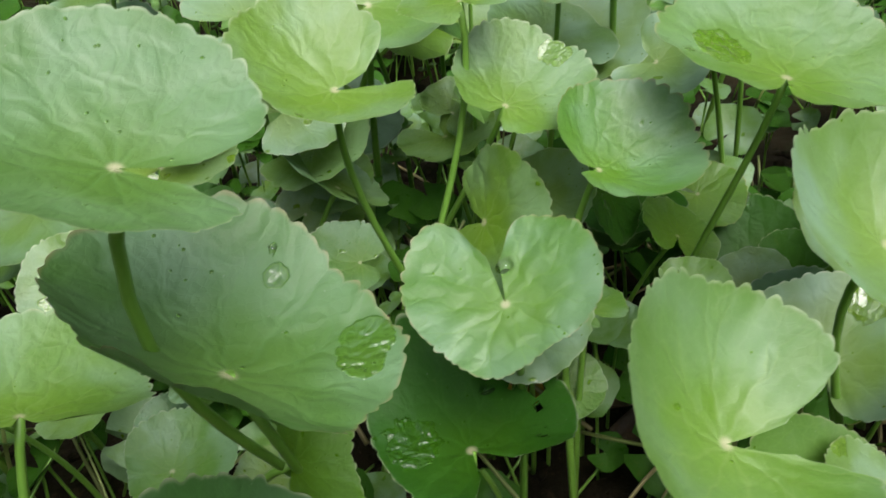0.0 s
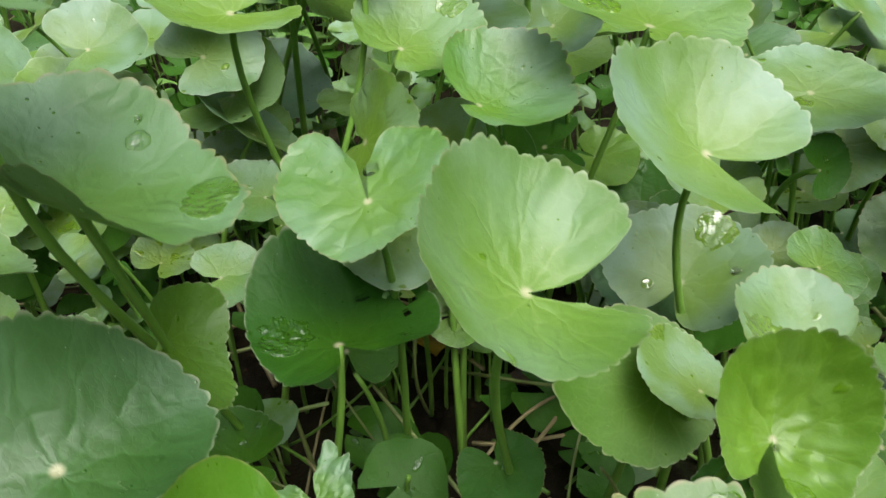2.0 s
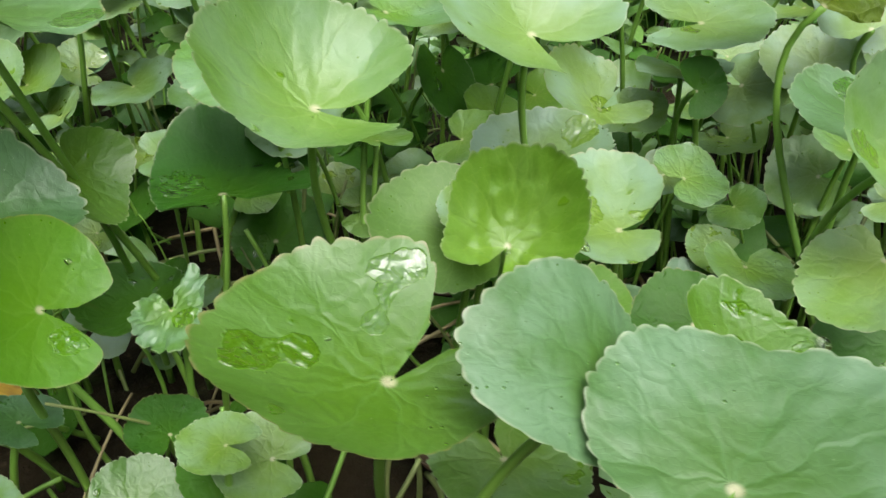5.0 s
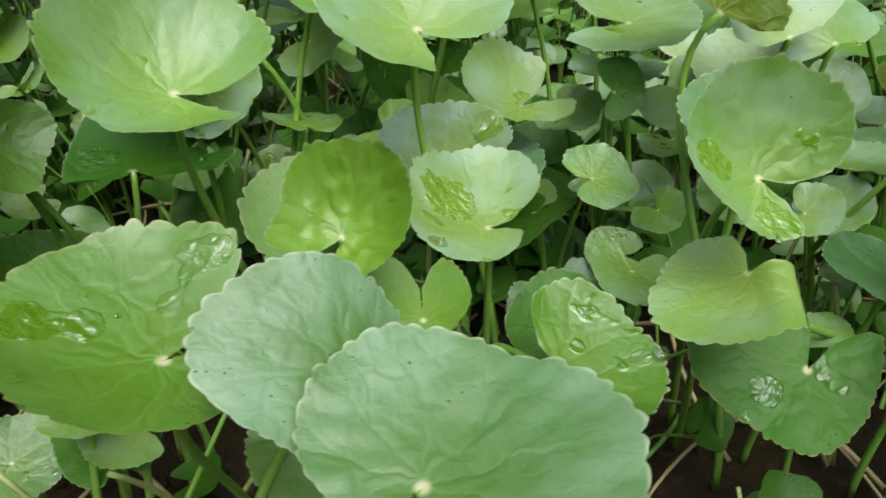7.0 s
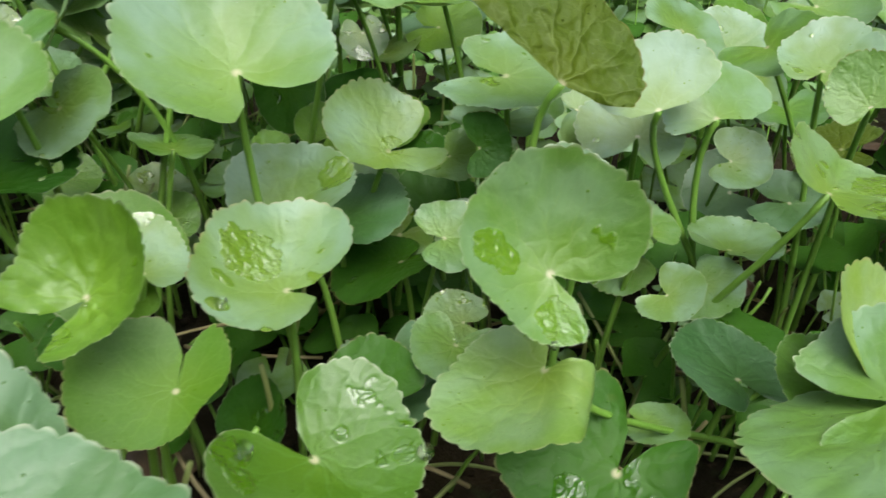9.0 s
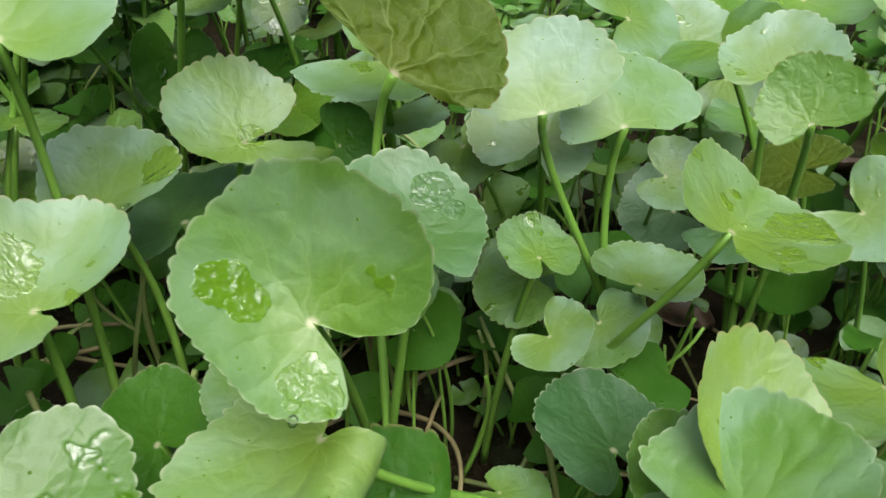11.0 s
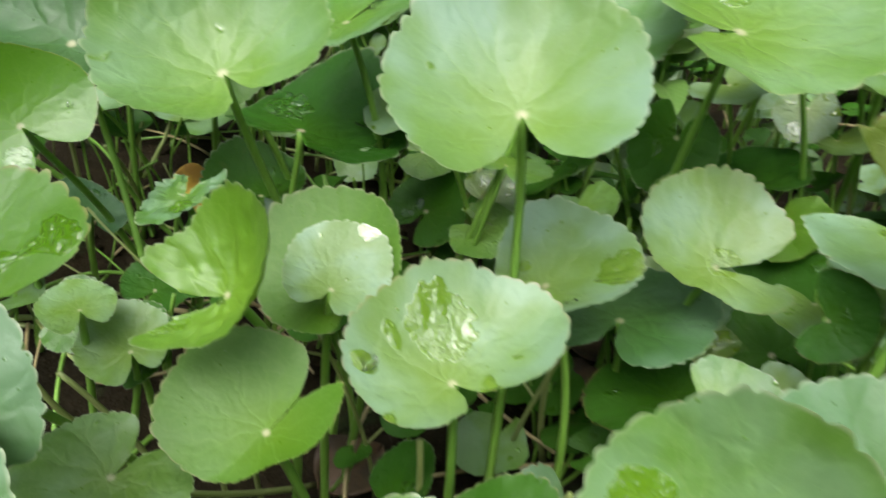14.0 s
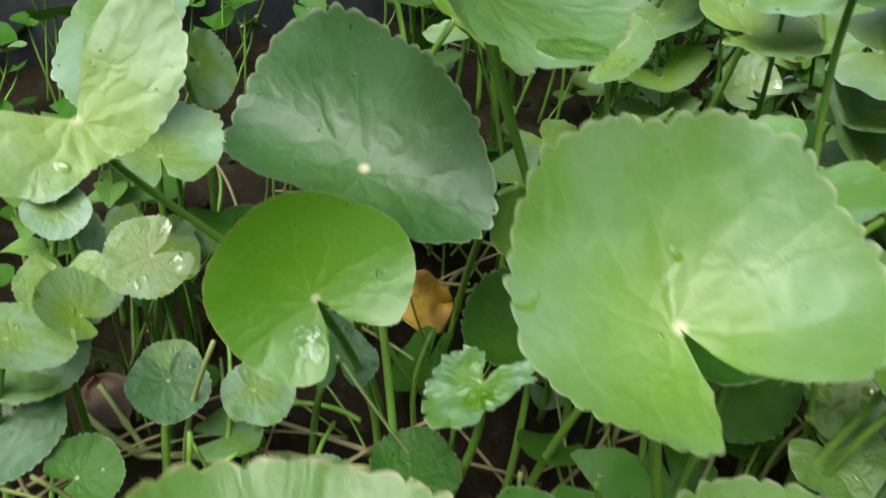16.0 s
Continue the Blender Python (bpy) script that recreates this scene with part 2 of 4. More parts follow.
GREYISH = leaf_material("leaf_greyish_green", (0.0726, 0.185, 0.0272), (0.16, 0.34, 0.13), wax_sheen=0.27, wet=-0.3, dry_rough=0.44, spec=0.71, relief=0.5)
DEEP = leaf_material("leaf_deep_green", (0.0297, 0.105, 0.0153), (0.1, 0.27, 0.07), wax_sheen=0.12, wet=-0.1, dry_rough=0.45, spec=0.65)
SILVER = leaf_material("leaf_silvery_green", (0.121, 0.25, 0.0204), (0.3, 0.46, 0.22), wax_sheen=0.63, wet=-0.3, dry_rough=0.46, spec=0.77, relief=0.3)
YELLOW = leaf_material("leaf_yellow_green", (0.1, 0.24, 0.006), (0.33, 0.5, 0.1), wet=-0.1, dry_rough=0.42, through=0.2, wax_sheen=0.065, spec=0.68, relief=0.5)
POLISH = leaf_material("leaf_polished_green", (0.07, 0.212, 0.006), (0.25, 0.44, 0.08), wet=-0.6, dry_rough=0.3, through=0.28, wax_sheen=0.03, spec=0.55, relief=0.25)
PALE = leaf_material("leaf_pale_green", (0.112, 0.23, 0.0255), (0.32, 0.46, 0.2), wet=0.0, dry_rough=0.47, wax_sheen=0.53, spec=0.77, relief=0.34)
# on low leaves this dark green also stands in for shade under the canopy
DARK = leaf_material("leaf_dark_green", (0.034, 0.122, 0.009), (0.08, 0.22, 0.035), wet=0.12, dry_rough=0.38, blotch=0.12, wax_sheen=0.019, spec=0.4, ior=1.28)
WET = leaf_material("leaf_wet_green", (0.119, 0.235, 0.0119), VEIN, wet=0.42, dry_rough=0.42, wax_sheen=0.32, spec=0.77)
FRESH = leaf_material("leaf_fresh_green", (0.149, 0.28, 0.0119), (0.45, 0.55, 0.22), wet=-0.2, wax_sheen=0.32, dry_rough=0.46, spec=0.77)
GLOSS = leaf_material("leaf_glossy_green", (0.0594, 0.16, 0.0034), (0.2, 0.4, 0.1), wet=0.1, dry_rough=0.38, wax_sheen=0.052, spec=0.62)
TENDER = leaf_material("leaf_tender_green", (0.077, 0.19, 0.0068), (0.25, 0.42, 0.1), wet=-0.3, dry_rough=0.45, wax_sheen=0.06, spec=0.4, relief=0.2)
UNDER = leaf_material("leaf_olive_underside", (0.0858, 0.142, 0.0085), (0.3, 0.4, 0.12), wet=-0.8, dry_rough=0.5, through=0.35, wax_sheen=0, spec=0.25, relief=1.3, veins=0.24)
STALK = stalk_material("petiole_green", (0.17, 0.34, 0.045), (0.11, 0.24, 0.03))
STRAW = stalk_material("straw", (0.34, 0.29, 0.13), (0.18, 0.14, 0.06), 0.6)
RUNNER = stalk_material("runner_green", (0.25, 0.34, 0.09), (0.17, 0.2, 0.06), 0.5)
WATER = water_material()
SOIL = soil_material()
BROWN = dead_material("dead_leaf", (0.11, 0.068, 0.032), (0.05, 0.034, 0.02))
# foliage-dark colour for the added, unseen ring that blocks low sky light
SKY_SCREEN = dead_material("hedge", (0.02, 0.045, 0.012), (0.05, 0.09, 0.025))
STONE = dead_material("stone", (0.05, 0.055, 0.06), (0.03, 0.033, 0.036))
GOLD = dead_material("withered_leaf", (0.55, 0.36, 0.04), (0.3, 0.17, 0.03))


# ---- makers ----
def mesh_of(name, verts, faces, material, smooth=True):
    me = bpy.data.meshes.new(name)
    me.from_pydata([tuple(v) for v in verts], [], faces)
    me.materials.append(material)
    if smooth:
        me.polygons.foreach_set("use_smooth", [True] * len(me.polygons))
    return me


def part(name, me, parent, label=""):
    ob = new(name, me)
    ob.parent = parent
    if label:
        tagged(ob, label)
    return ob


def tube(points, radii, sides=8):
    """Verts and faces of a round stalk along points."""
    verts, faces = [], []
    side = Vector((1, 0, 0))
    for i, p in enumerate(points):
        ahead = (points[min(i + 1, len(points) - 1)] - points[max(i - 1, 0)]).normalized()
        side = (side - ahead * side.dot(ahead)).normalized()
        up = ahead.cross(side)
        for s in range(sides):
            a = 2 * math.pi * s / sides
            verts.append(p + (side * math.cos(a) + up * math.sin(a)) * radii[i])
    for i in range(len(points) - 1):
        for s in range(sides):
            t = (s + 1) % sides
            faces.append((i * sides + s, i * sides + t, (i + 1) * sides + t, (i + 1) * sides + s))
    faces.append(tuple(range(sides))[::-1])
    faces.append(tuple(range((len(points) - 1) * sides, len(points) * sides)))
    return verts, faces


def bezier(a, b, c, d, n):
    out = []
    for i in range(n + 1):
        t = i / n
        out.append(a * (1 - t) ** 3 + b * 3 * t * (1 - t) ** 2 + c * 3 * t * t * (1 - t) + d * t ** 3)
    return out


def blade_mesh(name, material, size, wide=1.0, cup=0.08, tip=0.15, skew=0.0, fold=0.05, bend=0.0, notch=0.3,
               teeth=42, tooth=0.05, wave=0.03, quilt=0.011, curl=0.0, curl_at=0.0, crumple=0.0, holes=(), span=None, cut=(0.0, 0.0), lobes=(0.0, 0.0, 0.0, 0.0), round_off=0.19, wet=(), seed=0, rings=14, segs=288):
    """A kidney-shaped blade, its stalk joined at the origin, its tip along +x, its upper face up +z."""
    rnd = random.Random(seed)
    ph, ph2, off = rnd.uniform(0, 6.28), rnd.uniform(0, 6.28), Vector((rnd.uniform(0, 50), rnd.uniform(0, 50), 0))
    teeth += rnd.randint(-3, 3)
    verts, uvs, edge, damp = [], [], [], []
    lim = math.pi - notch
    for i in range(rings + 1):
        rho = 1.0 if i == rings else 0.978 * (i / (rings - 1)) ** 0.85
        for j in range(segs + 1):
            u = j / segs
            th = -lim + cut[0] + (2 * lim - cut[0] - cut[1]) * u if span is None else span[0] + (span[1] - span[0]) * u
            r = (1 + tip * math.cos(th) + skew * math.sin(th) + lobes[0] * math.cos(2 * th) + lobes[1] * math.sin(2 * th) + lobes[2] * math.cos(3 * th) + lobes[3] * math.sin(3 * th)) * (1 + (wide - 1) * math.sin(th) ** 2)
            end = min(u, 1 - u) * 2 * lim if span is None else (1 - u) * 2 * lim
            r *= 1 - 0.5 * math.exp(-((end / round_off) ** 2))
            wind = 1.2 * math.sin(3 * th + ph2) + 0.9 * math.sin(7 * th + ph) + 0.5 * math.sin(16 * th + 2 * ph)
            saw = ((teeth * th / 6.2832 + 0.16 * (ph + wind)) % 1.0)
            lobe = (1 - abs(2 * saw - 1) ** 2.8) if saw < 0.5 else (1 - abs(2 * saw - 1) ** 1.9)
            serr = 0.75 * lobe + 0.45 * abs(math.sin(0.19 * teeth * th + ph2 + wind))
            r *= 1 + rho ** 10 * tooth * (serr - 0.7) * max(0.15, 0.85 + 1.3 * noise.noise(Vector((th * 4, ph, 0)))) + rho ** 2 * 0.025 * math.sin(5 * th + ph2)
            x, y = rho * r * math.cos(th), rho * r * math.sin(th)
            z = cup * (x * x + y * y) + bend * x * x + fold * (math.hypot(y, 0.15) - 0.15)
            q = Vector((x, y, 0)) * 2.2 + off
            d = abs(((th / 0.62 + 0.5) % 1) - 0.5) * 0.62 * rho
            z += -0.18 * quilt * math.exp(-((d / 0.05) ** 2)) * min(1, rho * 3)
            z += quilt * 1.3 * noise.noise(q * 2.4) * min(1, rho * 3)
            z += wave * rho ** 2 * (math.sin(4 * th + ph) * 0.6 + 1.4 * noise.noise(q * 0.6))
            z += wave * 0.5 * rho ** 6 * math.sin(11 * th + ph2)
            if crumple:
                z += crumple * (noise.noise(q * 1.1) + 0.7 * abs(noise.noise(q * 2.3)))
                x += crumple * 0.5 * noise.noise(q * 1.7 + Vector((9, 0, 0)))
                y += crumple * 0.5 * noise.noise(q * 1.7 + Vector((0, 9, 0)))
            uvs.append((x, y))
            if curl:
                # roll the side that lies towards curl_at, up or down
                ca, sa = math.cos(curl_at), math.sin(curl_at)
                s, w = x * ca + y * sa, -x * sa + y * ca
                start = 0.2
                if s > start:
                    turn = min(3.0, (s - start) * abs(curl) * 1.5)
                    rad = 1 / abs(curl)
                    s2, z2 = start + rad * math.sin(turn), rad * (1 - math.cos(turn))
                    z += math.copysign(z2, curl)
                    x, y = s2 * ca - w * sa, s2 * sa + w * ca
            verts.append((x * size, y * size, z * size))
            edge.append(0.35 + 0.65 * lobe ** 3 if i == rings else 0.0)
            damp.append(max([1 - math.hypot((uvs[-1][0] - p) / s, (uvs[-1][1] - q) / s) ** 2 * 0.5 for p, q, s in wet] + [0]))
    faces = []
    n = segs + 1
    for i in range(rings):
        for j in range(segs):
            a, b, c, d = i * n + j, i * n + j + 1, (i + 1) * n + j + 1, (i + 1) * n + j
            mx = (uvs[a][0] + uvs[c][0]) / 2
            my = (uvs[a][1] + uvs[c][1]) / 2
            if any(((mx - hx) / hr) ** 2 + ((my - hy) / (hr * 0.7)) ** 2 < 1 + 0.5 * math.sin(9 * mx / hr) for hx, hy, hr in holes):
                continue
            faces.append((d, c, b) if i == 0 else (d, c, b, a))
    me = mesh_of(name, verts, faces, material)
    lay = me.uv_layers.new(name="blade")
    ids = np.empty(len(me.loops), dtype=np.int32)
    me.loops.foreach_get("vertex_index", ids)
    lay.data.foreach_set("uv", np.array(uvs, dtype=np.float32)[ids].ravel())
    at = me.attributes.new("edge", "FLOAT", "POINT")
    at.data.foreach_set("value", np.array(edge, dtype=np.float32))
    at = me.attributes.new("girth", "FLOAT", "POINT")
    at.data.foreach_set("value", np.full(len(verts), size / 0.025, dtype=np.float32))
    at = me.attributes.new("wet", "FLOAT", "POINT")
    at.data.foreach_set("value", np.array(damp, dtype=np.float32))
    return me


count = [0]
LABELS = {
    "leaf_green": "fresh green scalloped pennywort leaf on a slender stalk",
    "leaf_satin_green": "satin green pennywort leaf with a pale sheen painted towards its rim",
    "leaf_tender_green": "smooth tender mid-green pennywort leaf on a slender stalk",
    "leaf_greyish_green": "greyish green pennywort leaf with a painted pale sheen",
    "leaf_polished_green": "shiny young bright green pennywort leaf, smooth and cupped",
    "leaf_fresh_green": "bright fresh green pennywort leaf with a satin surface",
    "leaf_deep_green": "deep green mature pennywort leaf on a slender stalk",
    "leaf_silvery_green": "silvery pale green dry pennywort leaf on a stalk",
    "leaf_glossy_green": "glossy rain-wet deep green pennywort leaf on a stalk",
    "leaf_blue_green": "bluish green pennywort leaf, waxy with a painted sky sheen, on a stalk",
    "leaf_yellow_green": "young yellow-green glossy pennywort leaf on a slender stalk",
    "leaf_pale_green": "pale greyish green pennywort leaf with a dull surface",
    "leaf_dark_green": "dark green pennywort leaf with brown blotches",
    "leaf_wet_green": "rain-wet green pennywort leaf with shiny puddles",
    "leaf_olive_underside": "folded pennywort leaf showing its veined olive underside",
}


def drop_mesh(r):
    """A flattened bead of water that sits on a blade."""
    verts, faces = [(0, 0, 0.55 * r)], []
    for i in range(1, 7):
        a = 0.5 * math.pi * i / 6
        for j in range(16):
            b = 2 * math.pi * j / 16
            w = r * math.sin(a) * (1 + 0.12 * math.sin(2 * b + r * 9e4))
            verts.append((w * math.cos(b), w * math.sin(b), 0.6 * r * math.cos(a) - 0.05 * r))
    for j in range(16):
        k = (j + 1) % 16
        faces.append((0, 1 + j, 1 + k))
        for i in range(5):
            faces.append((1 + i * 16 + j, 1 + (i + 1) * 16 + j, 1 + (i + 1) * 16 + k, 1 + i * 16 + k))
    faces.append(tuple(1 + 80 + j for j in range(16))[::-1])
    return mesh_of("water_drop", verts, faces, WATER)


def leaf(x, y, z, rx, ry, rz, size, wide=1.0, cup=0.08, tip=0.15, skew=0.0, fold=0.05, bend=0.0, notch=0.3, mat=MID,
         root=None, thick=0.00125, label="", lean=0.35, droop=None, drops=(), **more):
    """One leaf with its stalk: a blade at the pose, and a petiole from its joint down to the soil at root (x, y)."""
    count[0] += 1
    m = pose(x, y, z, rx, ry, rz)
    top = Vector((x, y, z))
    normal = m.to_3x3() @ Vector((0, 0, 1))
    if normal.z < 0:
        normal = -normal
    if root is None:
        flat = Vector((normal.x, normal.y)) * -lean * z
        rnd = random.Random(count[0])
        root = (x + flat.x + rnd.uniform(-0.012, 0.012), y + flat.y + rnd.uniform(-0.012, 0.012))
    foot = Vector((root[0], root[1], -0.004))
    base = tagged(new("pennywort_leaf"), label or LABELS[mat.name], "leaf", "pennywort leaves")
    base.location = foot
    blade = part("blade", blade_mesh("blade", mat, size, wide, cup, tip, skew, fold, bend, notch, seed=count[0], **more), base)
    blade.matrix_basis = Matrix.Translation(-foot) @ m
    for u, v, r in drops:
        drop = part("water_drop", drop_mesh(r * size), blade, "clear round rain drop")
        near = min((p.co for p in blade.data.vertices), key=lambda c: (c.x - u * size) ** 2 + (c.y - v * size) ** 2)
        drop.matrix_basis = pose(near.x, near.y, near.z)
    high = top - foot
    down = Vector(droop).normalized() if droop else normal
    line = bezier(Vector((0, 0, 0)), Vector((0, 0, high.z * 0.4)), high - down * high.length * 0.3, high - normal * 0.0002, 16)
    radii = [thick * (1.25 - 0.35 * i / 16) for i in range(17)]
    radii[-1] *= 1.15
    part("petiole", mesh_of("petiole", *tube(line, radii), STALK), base)
    return base


# ---- ground ----
def ground_height(x, y):
    h = 0.012 * noise.noise(Vector((x * 5, y * 5, 0))) + 0.006 * noise.noise(Vector((x * 17, y * 17, 3)))
    return h * min(1.0, 3.0 / (1.0 + math.hypot(x, y)))


def build_ground():
    steps = [(-1 + 2 * i / 260) for i in range(261)]
    at = [math.copysign(abs(s) * 0.9 + (abs(s) ** 9) * 60, s) for s in steps]
    verts = [(x, y + 0.15, ground_height(x, y + 0.15) + 0.0035 * noise.noise(Vector((x * 60, y * 60, 1))) * (abs(x) < 2 and abs(y) < 2)) for y in at for x in at]
    n = len(at)
    faces = [(j * n + i, j * n + i + 1, (j + 1) * n + i + 1, (j + 1) * n + i) for j in range(n - 1) for i in range(n - 1)]
    tagged(new("ground", mesh_of("ground", verts, faces, SOIL)), "dark damp garden soil with crumbs and moss", "soil", kind="structure")


build_ground()


def build_sky_screen():
    """Plain dark ring added all round, far out of view, cutting low sky light."""
    verts, faces = [], []
    for j in range(23):
        for i in range(96):
            a = 2 * math.pi * i / 96
            # lower on the sun's side, so that the sun gets past
            tall = 6.2 - 4.6 * max(0.0, math.cos(a + 1.15)) ** 0.7 + 0.8 * noise.noise(Vector((math.cos(a) * 4, math.sin(a) * 4, 7)))
            r = 5.0 + 0.5 * noise.noise(Vector((math.cos(a) * 6, math.sin(a) * 6, j * 0.5))) - 0.04 * j
            verts.append((r * math.cos(a), r * math.sin(a), -0.2 + tall * j / 22 + (0.3 * noise.noise(Vector((math.cos(a) * 15, math.sin(a) * 15, 4))) if j == 22 else 0)))
    for j in range(22):
        for i in range(96):
            k = (i + 1) % 96
            faces.append((j * 96 + k, j * 96 + i, (j + 1) * 96 + i, (j + 1) * 96 + k))
    tagged(new("sky_screen", mesh_of("sky_screen", verts, faces, SKY_SCREEN)), "unseen dark green ring added all round to cut low sky light", "hedge", kind="structure")


build_sky_screen()

# ---- leaves near the camera's way ----
leaf(-0.0175, 0.093, 0.2286, -5.7, -22, -171.4, 0.0224, 1.11, 0.17, 0.06, -0.12, 0.18, -0.02, 0.12, mat=GREYISH, root=(-0.01, 0.167), cut=(0.12, 0.1))
leaf(-0.0151, 0.1004, 0.1822, 17.5, 23.4, 77.6, 0.03228, 1, 0.127, 0.12, 0.15, 0.04, 0.373, 0, mat=GREYISH, droop=(0.0, -0.35, 0.95), root=(-0.03, 0.17), wet=((0.6, -0.55, 0.17), (0.44, -0.6, 0.14), (0.78, 0.19, 0.08), (0.91, 0.3, 0.03)), drops=((0.89, 0.30, 0.03),), lobes=(-0.02, 0.08, -0.08, -0.03), cut=(-0.10, -0.36))
leaf(0.0363, 0.1528, 0.1513, 14.9, 18.8, -74.5, 0.02418, 1, 0.127, -0.23, 0.01, 0.03, -0.06, 0, mat=SATIN, quilt=0.016, drops=((-0.43, 0.14, 0.10),), lobes=(-0.02, 0.03, 0.00, -0.08), cut=(0.01, 0.21))
leaf(0.0247, 0.1426, 0.109, 2.7, 5.4, 118.7, 0.02942, 1, 0.048, 0.25, -0.13, -0.02, 0.358, 0, mat=DARK, holes=((0.34, -0.93, 0.12), (0.13, -0.80, 0.06), (-0.21, -0.63, 0.04), (0.46, -0.74, 0.03)), root=(0.011, 0.1369), wet=((0.33, 0.44, 0.27),), drops=((0.51, -0.47, 0.08),), lobes=(0.03, -0.08, 0.02, 0.08), cut=(0.76, 0.32))
leaf(0.0747, 0.0993, 0.1575, -13.5, -22.5, 170.2, 0.02736, 1, 0.32, 0.1, 0.01, 0.15, 0.312, 0, mat=MID, quilt=0.014, root=(0.0808, 0.1401), lobes=(-0.03, 0.01, -0.01, 0.01), cut=(0.56, -0.07))
leaf(0.1274, 0.152, 0.162, -5.7, -27.2, 135.2, 0.02915, 1, 0.208, 0.11, 0.08, 0.25, 0.196, 0, mat=SILVER, quilt=0.008, root=(0.15, 0.147), lobes=(-0.02, 0.00, -0.01, 0.03), cut=(0.57, 0.13))
leaf(0.1251, 0.0807, 0.1307, 28.7, -24.5, 46.4, 0.01828, 1, 0.453, 0.03, 0.02, 0.22, 0.255, 0, mat=YELLOW, quilt=0.045, wet=((-0.54, -0.38, 0.22),), drops=((-0.08, -0.09, 0.05),), lobes=(0.10, 0.09, -0.03, -0.06), cut=(0.56, 0.05), round_off=0.26)
leaf(0.106, 0.0278, 0.1315, -9.9, -2, -107.4, 0.02912, 1, 0.115, -0.05, -0.24, 0.05, 0.249, 0, mat=GLOSS, wave=0.025, quilt=0.008, root=(0.0906, 0.0771), wet=((0.38, -0.81, 0.17), (0.15, -0.59, 0.14), (0.54, -0.8, 0.11), (-0.75, -0.5, 0.1), (-0.62, -0.38, 0.08), (-0.82, -0.35, 0.16), (-0.38, -0.34, 0.1)), drops=((-0.08, -0.53, 0.03),), lobes=(0.02, -0.05, 0.00, 0.01), cut=(-0.03, 0.43))
leaf(0.0137, 0.0572, 0.1207, -26.9, -44.8, -154.7, 0.02162, 1, 0.073, 0.15, -0.01, 0.04, 0.238, 0, mat=POLISH, tooth=0.012, quilt=0.003, wave=0.015, root=(-0.0269, 0.0977), wet=((-0.40, 0.24, 0.19),), drops=((-0.05, -0.72, 0.05),), lobes=(-0.06, 0.00, 0.00, 0.03), cut=(0.54, 0.08))
leaf(-0.0276, 0.0811, 0.1278, 6.4, -24.9, 131, 0.03128, 1, 0.056, 0.14, 0.11, -0.11, 0.862, 0, mat=DEEP, root=(0.0155, 0.089), lobes=(-0.26, 0.05, -0.01, 0.00), cut=(-0.57, -0.74))
leaf(0.1556, 0.121, 0.1138, -9, -0, -179.4, 0.02128, 1, 0.147, 0.29, -0.19, 0.05, 0.421, 0, mat=PALE, wet=((0.57, -0.25, 0.36), (0.57, 0.74, 0.13)), drops=((0.57, 0.72, 0.12),), lobes=(-0.17, 0.03, -0.00, 0.05), cut=(0.50, 0.05))
leaf(0.2268, 0.1201, 0.1377, -35.3, -35.2, 166.4, 0.02168, 1, 0.384, 0.23, -0.13, 0.21, -0.109, 0, mat=MID, quilt=0.018, root=(0.2252, 0.1725), wet=((0.71, 0.36, 0.2), (0.45, 0.31, 0.16), (-0.38, 0.34, 0.23), (-0.57, 0.33, 0.18)), drops=((-0.54, 0.59, 0.05),), lobes=(0.04, -0.04, 0.01, 0.04), cut=(0.57, 0.02))
leaf(0.2168, 0.1773, 0.1646, 148.1, -39, 173.8, 0.0289, 1.1, 0, 0.2, 0, 0, 0, 0.35, mat=UNDER, quilt=0.03, span=(-0.1, 2.7), root=(0.2414, 0.1431))
leaf(0.1532, 0.2117, 0.1165, -26, 0.8, -124.2, 0.02081, 1, 0.169, -0.12, -0.37, 0.16, 0.023, 0, mat=PALE, wet=((-0.11, -0.07, 0.22),), lobes=(0.05, -0.14, 0.02, 0.01), cut=(0.16, 0.22))
leaf(0.1316, 0.1685, 0.1085, 5.8, -30, 45.7, 0.0231, 1, 0.209, 0.25, 0.03, 0.22, -0.197, 0, mat=PALE, quilt=0.009, wet=((0.94, -0.04, 0.28),), drops=((0.43, -0.63, 0.08),), lobes=(-0.09, -0.03, 0.05, -0.01), cut=(0.21, 0.18))
leaf(0.2295, 0.1188, 0.1091, 9.5, 29.4, -119.8, 0.022, 0.84, 0.17, 0.42, 0.06, 0.17, 0.11, 0.52, mat=FRESH, curl=-3.0, curl_at=2.18, wave=0.015, label="fresh green pennywort leaf with one lobe rolled under", root=(0.3228, 0.2084))
leaf(0.0427, 0.2427, 0.1638, 23.8, -8, 61.6, 0.02292, 1, 0.167, 0.43, 0, 0.12, 0.048, 0, mat=MID, root=(-0.0139, 0.2702), wet=((1.23, -0.19, 0.23),), lobes=(0.05, 0.00, -0.02, -0.00), cut=(0.20, 0.41))
leaf(-0.0075, 0.2098, 0.1882, -18.6, -2.9, -152.9, 0.02641, 1, 0.237, 0.09, -0.11, 0.18, 0.14, 0, mat=MID, root=(0.028, 0.2285), lobes=(-0.07, -0.04, 0.02, 0.00), cut=(0.29, 0.29))
leaf(0.1274, 0.2236, 0.1744, 12.2, -0.9, 67.5, 0.0339, 1.06, 0.11, 0.25, 0.16, 0.02, 0.19, 0.15, mat=MID, root=(0.0972, 0.2485), wet=((0.13, 0.63, 0.25),))
